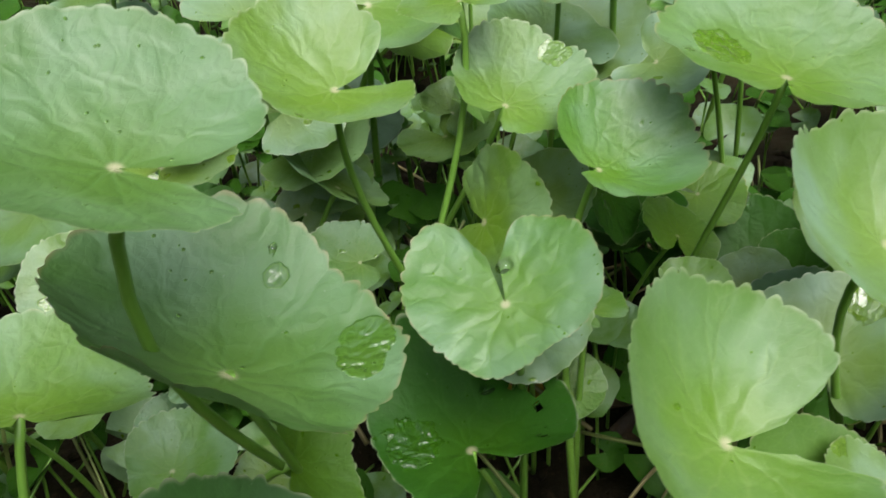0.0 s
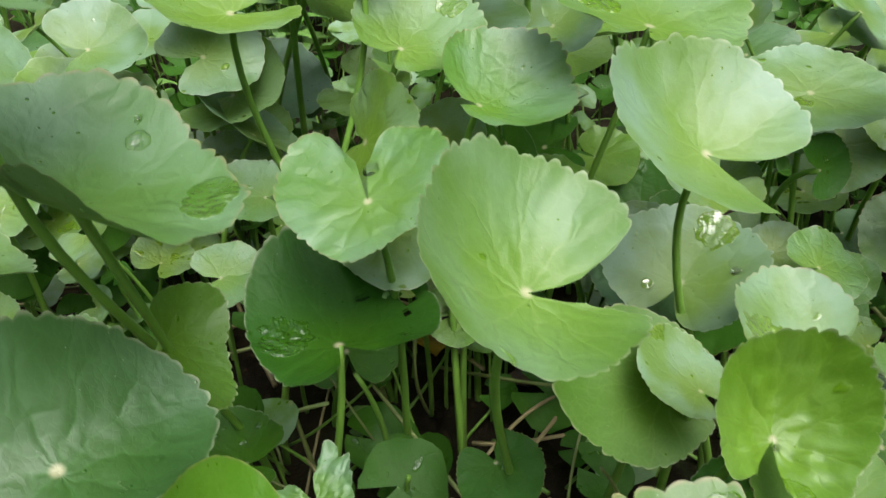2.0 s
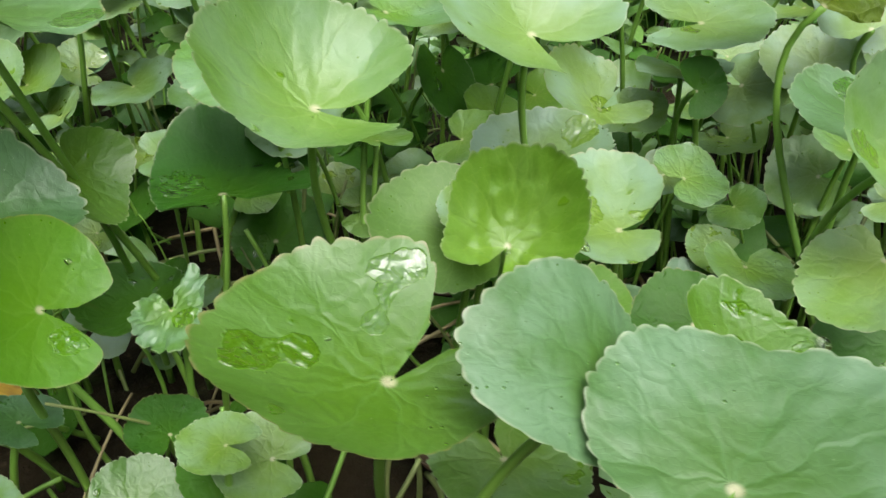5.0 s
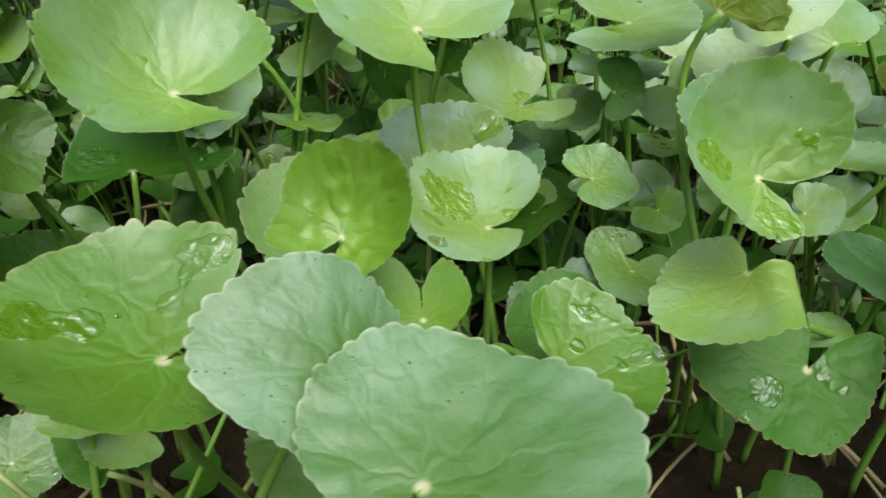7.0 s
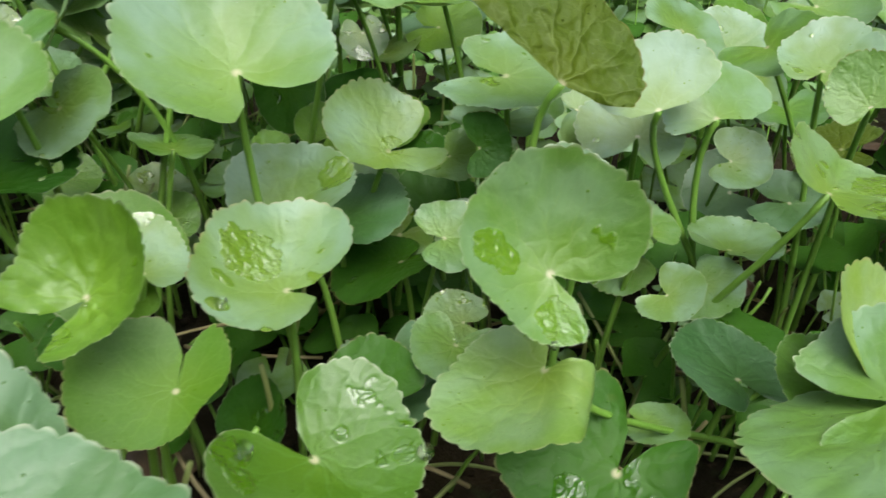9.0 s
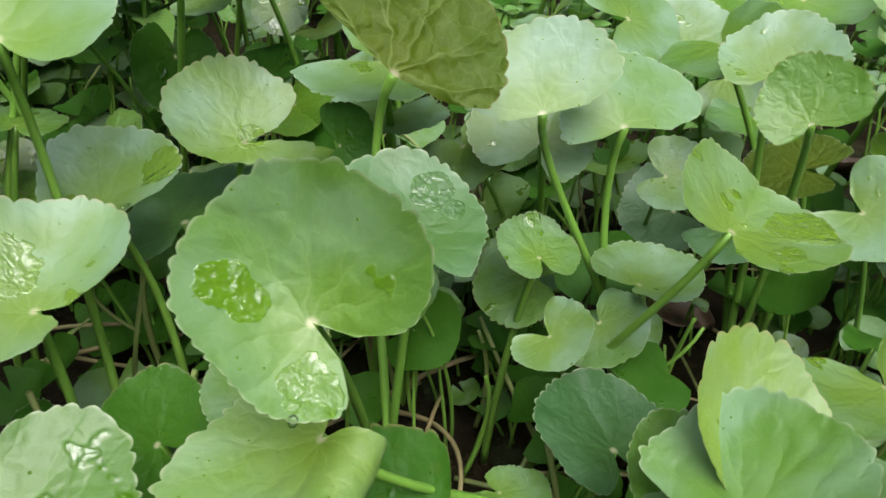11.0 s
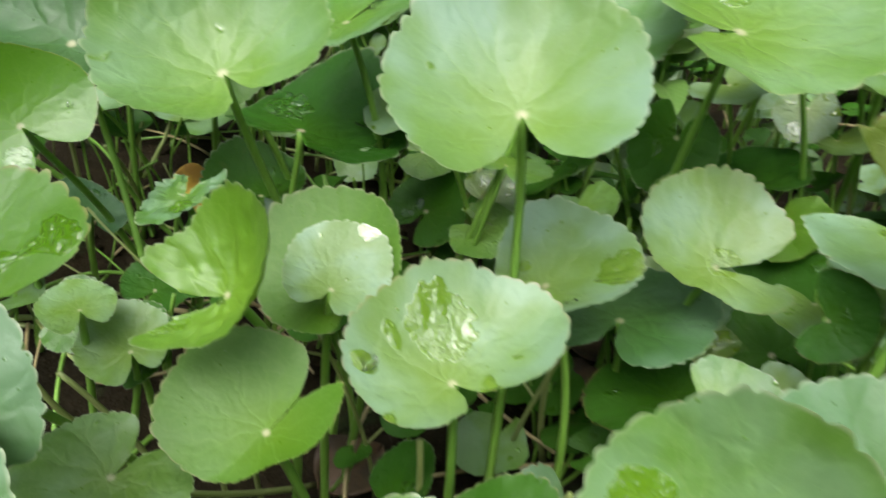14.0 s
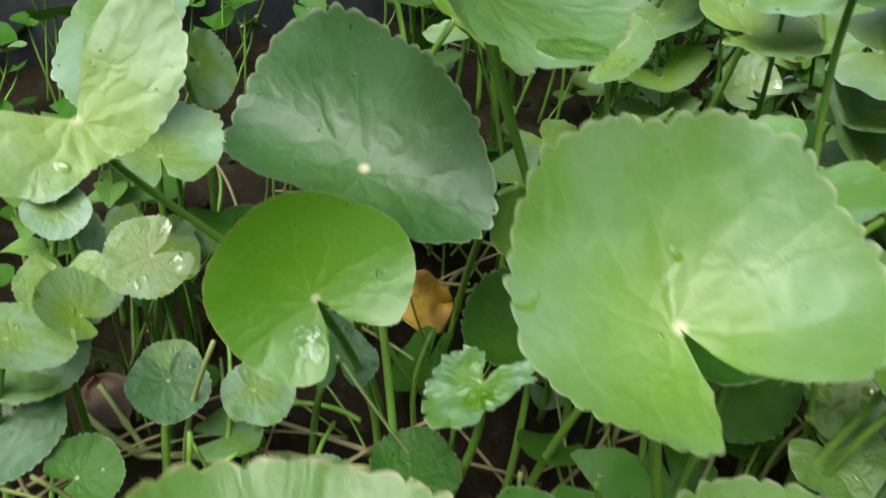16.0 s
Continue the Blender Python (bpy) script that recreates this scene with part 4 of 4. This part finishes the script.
# ---- weeds with pointed leaves among the pennywort ----
def weed_material():
    k = Net("weed_leaf")
    uv = k.n.new("ShaderNodeUVMap")
    uv.uv_map = "blade"
    sep = k.n.new("ShaderNodeSeparateXYZ")
    k.put(sep.inputs[0], uv.outputs[0])
    rnd = k.n.new("ShaderNodeObjectInfo").outputs["Random"]
    across = k.math("ABSOLUTE", sep.outputs[1])
    rib = k.step(across, 0.0, 0.05, 1.0, 0.0)
    side = k.math("ABSOLUTE", k.math("SUBTRACT", k.math("FRACT", k.math("MULTIPLY", k.math("SUBTRACT", sep.outputs[0], k.math("MULTIPLY", across, 0.5)), 7.0)), 0.5))
    ribs = k.math("MAXIMUM", rib, k.math("MULTIPLY", k.step(side, 0.0, 0.1, 1.0, 0.0), 0.4))
    blotch = k.noise(uv.outputs[0], 4.0, 3.0)
    base = k.mix(k.step(k.math("ADD", k.math("MULTIPLY", blotch, 0.6), k.math("MULTIPLY", rnd, 0.5)), 0.25, 0.9), (0.1, 0.25, 0.04), (0.17, 0.33, 0.07))
    base = k.mix(k.math("MULTIPLY", ribs, 0.25), base, (0.32, 0.45, 0.18))
    k.put(k.bsdf.inputs["Base Color"], base)
    k.bsdf.inputs["Roughness"].default_value = 0.42
    k.put(k.bsdf.inputs["Normal"], k.bump(k.math("ADD", k.math("MULTIPLY", ribs, -1.0), blotch), 0.6, 0.0004))
    thru = k.n.new("ShaderNodeBsdfTranslucent")
    k.put(thru.inputs[0], k.mix(0.5, base, (0.25, 0.45, 0.03)))
    both = k.n.new("ShaderNodeMixShader")
    both.inputs[0].default_value = 0.2
    k.l.new(k.bsdf.outputs[0], both.inputs[1])
    k.l.new(thru.outputs[0], both.inputs[2])
    k.l.new(both.outputs[0], k.n["Material Output"].inputs[0])
    return k.m


WEED = weed_material()


def pointed_leaf(rnd, size, wide=0.42):
    """A pointed oval blade along +x, folded a little at its midrib, with a droop to its tip."""
    verts, faces, uvs = [], [], []
    droop, fold, twist = rnd.uniform(0.1, 0.45), rnd.uniform(0.1, 0.45), rnd.uniform(-0.2, 0.2)
    for i in range(13):
        u = i / 12
        w = wide * math.sin(math.pi * min(1.0, u * 0.94 + 0.06) ** 0.8) ** 0.85 * (1 - 0.25 * u) + 0.008
        for j in range(7):
            s = j / 3 - 1
            wide_here = w * (1 + 0.05 * (i % 2) * (abs(s) == 1))
            verts.append((u * size, s * wide_here * size, (fold * abs(s) * w - droop * u * u + twist * s * w * u + 0.03 * math.sin(9 * u) * s) * size))
            uvs.append((u, s * w / wide))
    for i in range(12):
        for j in range(6):
            a = i * 7 + j
            faces.append((a, a + 7, a + 8, a + 1))
    me = mesh_of("leaf", verts, faces, WEED)
    lay = me.uv_layers.new(name="blade")
    ids = np.empty(len(me.loops), dtype=np.int32)
    me.loops.foreach_get("vertex_index", ids)
    lay.data.foreach_set("uv", np.array(uvs, dtype=np.float32)[ids].ravel())
    return me


def weed(seed, x, y, height, size, pairs=4, lean=(0.0, 0.0), wide=0.42, label="small weed with pairs of pale pointed leaves"):
    rnd = random.Random(seed)
    foot = Vector((x, y, ground_height(x, y) - 0.003))
    base = tagged(new("weed"), label, "weed", "weeds among the pennywort")
    base.location = foot
    top = Vector((lean[0], lean[1], height))
    line = bezier(Vector((0, 0, 0)), Vector((0, 0, height * 0.4)), top * 0.7 + Vector((rnd.uniform(-0.006, 0.006), rnd.uniform(-0.006, 0.006), 0)), top, 20)
    part("stem", mesh_of("stem", *tube(line, [0.0011 * (1.2 - 0.5 * i / 20) for i in range(21)], 6), STALK), base)
    for p in range(pairs):
        f = 0.35 + 0.65 * (p + 1) / pairs
        at = line[min(20, int(20 * f))]
        a = rnd.uniform(0, 360) if p == 0 else a + 90 + rnd.uniform(-15, 15)
        s = size * (1.0 - 0.45 * (p / max(1, pairs - 1)) ** 2)
        for k in range(2):
            ob = part("leaf", pointed_leaf(rnd, s * rnd.uniform(0.85, 1.1), wide), base)
            ob.matrix_basis = pose(at.x, at.y, at.z, 0, -rnd.uniform(5, 38) - 12 * (p == pairs - 1), a + 180 * k + rnd.uniform(-12, 12))


weed(1, 0.019, 0.6, 0.085, 0.036, 4)
weed(2, 0.082, 0.575, 0.07, 0.022, 4)
weed(3, 0.114, 0.535, 0.075, 0.03, 4)
weed(4, 0.145, 0.59, 0.08, 0.034, 4)
weed(5, 0.19, 0.59, 0.085, 0.03, 5)
weed(6, 0.21, 0.69, 0.08, 0.036, 4)
weed(7, 0.25, 0.68, 0.09, 0.034, 4)
weed(8, 0.06, 0.62, 0.08, 0.038, 4)
weed(9, -0.076, 0.64, 0.08, 0.036, 4)
weed(10, -0.153, 0.6, 0.085, 0.034, 4)
weed(11, -0.02, 0.68, 0.085, 0.032, 5)
weed(12, 0.05, 0.53, 0.07, 0.02, 5)
weed(13, -0.285, 0.428, 0.07, 0.03, 4)
weed(14, -0.253, 0.5, 0.075, 0.03, 4)
seeds = random.Random(21)
for n in range(34):
    weed(40 + n, seeds.uniform(-0.16, 0.46), seeds.uniform(0.47, 0.86), seeds.uniform(0.035, 0.085), seeds.uniform(0.014, 0.03), seeds.choice((3, 4, 5)),
         lean=(seeds.uniform(-0.02, 0.02), seeds.uniform(-0.02, 0.02)), wide=seeds.uniform(0.34, 0.5))
weed(15, -0.137, -0.005, 0.09, 0.017, 5, wide=0.5, label="bushy little weed with small rounded leaves")
weed(16, -0.152, 0.02, 0.08, 0.016, 5, wide=0.5, label="bushy little weed with small rounded leaves")
weed(17, 0.03, 0.318, 0.19, 0.026, 4, lean=(0.004, -0.006), label="tall slender weed with narrow pale leaves at its top")


def garden_stone():
    """A dark weathered stone that edges the bed, half sunk in the soil."""
    bm = bmesh.new()
    bmesh.ops.create_cube(bm, size=1.0)
    bmesh.ops.bevel(bm, geom=list(bm.edges), offset=0.12, segments=4, affect="EDGES", profile=0.6)
    bmesh.ops.subdivide_edges(bm, edges=list(bm.edges), cuts=4, use_grid_fill=True)
    for v in bm.verts:
        v.co = Vector((v.co.x * 0.1, v.co.y * 0.42, v.co.z * 0.12))
        v.co += v.co.normalized() * 0.012 * noise.noise(v.co * 14) + v.co.normalized() * 0.004 * noise.noise(v.co * 60)
    me = bpy.data.meshes.new("edging_stone")
    bm.to_mesh(me)
    bm.free()
    me.polygons.foreach_set("use_smooth", [True] * len(me.polygons))
    me.materials.append(STONE)
    ob = tagged(new("edging_stone", me), "dark grey weathered stone edging the bed", "stone")
    ob.matrix_basis = pose(-0.46, 0.06, 0.03, 3, -4, 12)


garden_stone()


# ---- low growth under the leaves ----
def join_into(name, pieces, material, label, category, uv=False):
    verts, faces, uvs = [], [], []
    for v, f, w in pieces:
        n = len(verts)
        verts += v
        faces += [tuple(i + n for i in g) for g in f]
        uvs += w or []
    me = mesh_of(name, verts, faces, material)
    if uv:
        lay = me.uv_layers.new(name="blade")
        ids = np.empty(len(me.loops), dtype=np.int32)
        me.loops.foreach_get("vertex_index", ids)
        lay.data.foreach_set("uv", np.array(uvs, dtype=np.float32)[ids].ravel())
        at = me.attributes.new("girth", "FLOAT", "POINT")
        at.data.foreach_set("value", np.full(len(verts), 0.45, dtype=np.float32))
    return tagged(new(name, me), label, category, kind="stuff")


def small_blade(rnd, x, y, z, size):
    """Verts, faces and blade coordinates of a small round leaf."""
    m = pose(x, y, z, rnd.uniform(-5, 45), rnd.uniform(-25, 25), rnd.uniform(-90, 90))
    lim = math.pi - rnd.uniform(0.1, 0.5)
    cup = rnd.uniform(0.0, 0.35)
    turn = rnd.uniform(0, 6.28)
    verts, uvs, faces = [], [], []
    for i in range(5):
        rho = i / 4
        for j in range(25):
            th = -lim + 2 * lim * j / 24
            r = size * rho * (1 + 0.15 * math.cos(th) + 0.05 * math.sin(5 * th + turn) * rho + 0.025 * (j % 2) * (i == 4))
            p = Vector((r * math.cos(th), r * math.sin(th), cup * r * r / size))
            p.z += 0.12 * size * rho * rho * math.sin(3 * th + turn)
            verts.append(m @ p)
            uvs.append((p.x / size + turn * 3, p.y / size))
    for i in range(4):
        for j in range(24):
            a = i * 25 + j
            faces.append((a + 25, a + 26, a + 1) if i == 0 else (a + 25, a + 26, a + 1, a))
    return verts, faces, uvs


def low_growth():
    rnd = random.Random(5)
    sets = {"dark": [], "mid": [], "pale": []}
    stalks = []
    for n in range(3200):
        if n >= 2600:
            x, y = rnd.uniform(-0.55, 0.6), rnd.uniform(0.27, 0.85)
            z = rnd.uniform(0.015, 0.08)
        elif n >= 1300:
            a, r = rnd.uniform(-0.2, 2.9), 0.62 + 1.0 * rnd.random()
            x, y = 0.1 + r * math.cos(a), 0.02 + r * math.sin(a)
            z = rnd.uniform(0.03, 0.14)
        elif n < 130:
            x, y = rnd.uniform(-0.42, -0.09), rnd.uniform(-0.14, 0.24)
            z = rnd.uniform(0.015, 0.075)
        elif n < 890:
            x, y = rnd.uniform(-0.18, 0.42), rnd.uniform(-0.05, 0.42)
            z = rnd.uniform(0.012, 0.05 if y < 0.22 else 0.085)
            if rnd.random() < (0.84 if y < 0.2 else 0.3):
                continue
        else:
            a, r = rnd.uniform(-0.2, 2.9), 0.2 + 1.2 * rnd.random() ** 0.7
            x, y = 0.1 + r * math.cos(a), 0.02 + r * math.sin(a)
            z = rnd.uniform(0.012, 0.085)
        size = rnd.uniform(0.006, 0.016) if n < 1300 or n >= 2600 else rnd.uniform(0.012, 0.024)
        # near growth is mostly dark: shade beneath the leaves put into their colour
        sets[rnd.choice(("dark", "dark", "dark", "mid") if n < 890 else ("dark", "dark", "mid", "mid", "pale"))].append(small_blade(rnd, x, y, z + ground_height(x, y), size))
        foot = Vector((x + rnd.uniform(-0.02, 0.02), y + rnd.uniform(-0.02, 0.02), -0.006))
        top = Vector((x, y, z + ground_height(x, y) - 0.0003))
        v, f = tube(bezier(foot, foot.lerp(top, 0.3) + Vector((0, 0, 0.01)), top - Vector((0, 0, 0.012)), top, 6), [0.0007] * 7, 5)
        stalks.append((v, f, None))
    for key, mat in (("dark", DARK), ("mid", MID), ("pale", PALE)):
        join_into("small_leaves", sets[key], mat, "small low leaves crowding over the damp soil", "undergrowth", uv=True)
    join_into("small_stalks", stalks, STALK, "thin green stalks of the low leaves", "undergrowth")


low_growth()


def stems():
    """Loose stalks and dry stems that cross between the plants."""
    rnd = random.Random(8)
    green, dry = [], []
    for n in range(640):
        near = n < 440
        x, y = (rnd.uniform(-0.18, 0.4), rnd.uniform(-0.04, 0.42)) if near else (rnd.uniform(-0.8, 0.9), rnd.uniform(0.3, 1.1))
        a = rnd.uniform(0, 6.28)
        kind = rnd.random()
        if kind < 0.5:
            # lying or leaning stems
            run, rise = rnd.uniform(0.035, 0.11), rnd.uniform(0.0, 0.03)
        elif kind < 0.72:
            run, rise = rnd.uniform(0.02, 0.06), rnd.uniform(0.03, 0.07)
        else:
            run, rise = rnd.uniform(0.0, 0.025), rnd.uniform(0.04, 0.085)
        p = Vector((x, y, ground_height(x, y) + rnd.uniform(-0.001, 0.008)))
        q = p + Vector((math.cos(a) * run, math.sin(a) * run, rise))
        bow = Vector((rnd.uniform(-1, 1), rnd.uniform(-1, 1), rnd.uniform(0, 0.9))) * 0.13 * (run + rise)
        line = bezier(p, p.lerp(q, 0.33) + bow, p.lerp(q, 0.66) + bow, q, 10)
        w = rnd.uniform(0.0005, 0.0012)
        v, f = tube(line, [w * (1.1 - 0.3 * i / 10) for i in range(11)], 6)
        (dry if kind < 0.5 and rnd.random() < 0.55 else green).append((v, f, None))
    join_into("loose_stalks", green[::2], RUNNER, "pale green stalks and runners crossing over the soil", "stalks")
    join_into("bare_stalks", green[1::2], STALK, "upright green leaf stalks standing close together", "stalks")
    join_into("dry_stems", dry, STRAW, "dry straw-coloured stems lying on the soil", "straw")


stems()


def runner(points, radius, label):
    """A creeping stem with swollen joints that lies on the soil."""
    line, radii = [], []
    pts = [Vector((x, y, ground_height(x, y) + z)) for x, y, z in points]
    for i in range(len(pts) - 1):
        a, b = pts[i], pts[i + 1]
        p, q = pts[max(0, i - 1)], pts[min(len(pts) - 1, i + 2)]
        for n in range(10):
            line.append(bezier(a, a + (b - p) / 6, b - (q - a) / 6, b, 10)[n])
            radii.append(radius * (1 + 0.5 * math.exp(-((min(n, 10 - n) / 1.2) ** 2))))
    line.append(pts[-1])
    radii.append(radius)
    tagged(new("runner", mesh_of("runner", *tube(line, radii), RUNNER)), label, "runner", "runners over the soil")


runner(((-0.072, 0.0, 0.012), (-0.047, 0.018, 0.011), (-0.041, 0.04, 0.012), (-0.034, 0.066, 0.011), (-0.02, 0.092, 0.009)), 0.0013, "thick pale green runner creeping over the damp soil")
runner(((-0.077, 0.007, 0.02), (-0.06, 0.014, 0.015), (-0.048, 0.019, 0.012)), 0.001, "short pale runner joining a thicker one")
runner(((-0.043, 0.03, 0.011), (-0.036, 0.042, 0.012), (-0.023, 0.06, 0.012)), 0.001, "short pale runner branching over the soil")


def clods():
    rnd = random.Random(3)
    pieces = []
    for n in range(900):
        x, y = rnd.uniform(-0.3, 0.5), rnd.uniform(-0.1, 0.5)
        s = rnd.uniform(0.0012, 0.005)
        bm = bmesh.new()
        bmesh.ops.create_icosphere(bm, subdivisions=1, radius=s)
        c = Vector((x, y, ground_height(x, y) + s * 0.25))
        v = [c + Vector((p.co.x, p.co.y, p.co.z * 0.7)) * rnd.uniform(0.7, 1.3) for p in bm.verts]
        f = [tuple(w.index for w in g.verts) for g in bm.faces]
        bm.free()
        pieces.append((v, f, None))
    join_into("soil_crumbs", pieces, SOIL, "crumbs and clods of dark damp soil", "soil")


clods()


def fallen_leaf(x, y, z, size, turn, mat, label, rx=8, ry=-6):
    """A withered leaf lying on the soil: a pointed oval with a rolled rim."""
    verts, faces = [], []
    rnd = random.Random(int(1000 * x) + 77)
    for i in range(13):
        u = i / 12
        w = 0.42 * math.sin(math.pi * u ** 0.85) ** 0.8 + 0.01
        for j in range(9):
            s = j / 4 - 1
            h = 0.16 * s * s + 0.12 * math.sin(4 * u + rnd.random() * 0.3) + 0.05 * noise.noise(Vector((u * 5, s * 3, x * 50)))
            verts.append(((u - 0.5) * size, s * w * size, h * size))
    for i in range(12):
        for j in range(8):
            a = i * 9 + j
            faces.append((a, a + 9, a + 10, a + 1))
    ob = tagged(new("fallen_leaf", mesh_of("fallen_leaf", verts, faces, mat)), label, "dead leaf")
    thin = ob.modifiers.new("thickness", "SOLIDIFY")
    thin.thickness = 0.0005
    ob.matrix_basis = pose(x, y, z, rx, ry, turn)


fallen_leaf(0.215, 0.31, 0.03, 0.05, 30, BROWN, "brown withered leaf lying on the damp soil")
fallen_leaf(-0.085, 0.135, 0.02, 0.032, 100, GOLD, "yellow withered leaf with brown edges on the soil", 40, 10)
fallen_leaf(-0.075, 0.01, 0.005, 0.022, 20, BROWN, "brown crumpled leaf under the pennywort leaves", 20, 20)
fallen_leaf(0.34, 0.26, 0.012, 0.04, 140, BROWN, "flat brown dead leaf on the soil")
fallen_leaf(0.303, 0.341, ground_height(0.303, 0.341) + 0.006, 0.035, 0, BROWN, "brown dead leaf fragment lying on the damp soil", 8, -5)
fallen_leaf(0.184, 0.402, ground_height(0.184, 0.402) + 0.006, 0.040, 57, BROWN, "brown dead leaf fragment lying on the damp soil", 11, -1)
fallen_leaf(0.045, 0.254, ground_height(0.045, 0.254) + 0.006, 0.020, 114, GOLD, "orange-brown withered leaf fragment on the soil", 14, 3)
fallen_leaf(0.096, 0.229, ground_height(0.096, 0.229) + 0.006, 0.030, 171, BROWN, "brown dead leaf fragment lying on the damp soil", 10, -2)
fallen_leaf(0.088, 0.251, ground_height(0.088, 0.251) + 0.006, 0.022, 48, BROWN, "brown dead leaf fragment lying on the damp soil", 13, 2)
fallen_leaf(0.095, 0.131, ground_height(0.095, 0.131) + 0.006, 0.030, 105, BROWN, "brown dead leaf fragment lying on the damp soil", 9, -3)
fallen_leaf(0.409, 0.564, ground_height(0.409, 0.564) + 0.006, 0.050, 162, BROWN, "brown dead leaf fragment lying on the damp soil", 12, 1)
fallen_leaf(0.203, 0.407, ground_height(0.203, 0.407) + 0.006, 0.035, 39, BROWN, "brown dead leaf fragment lying on the damp soil", 8, -4)
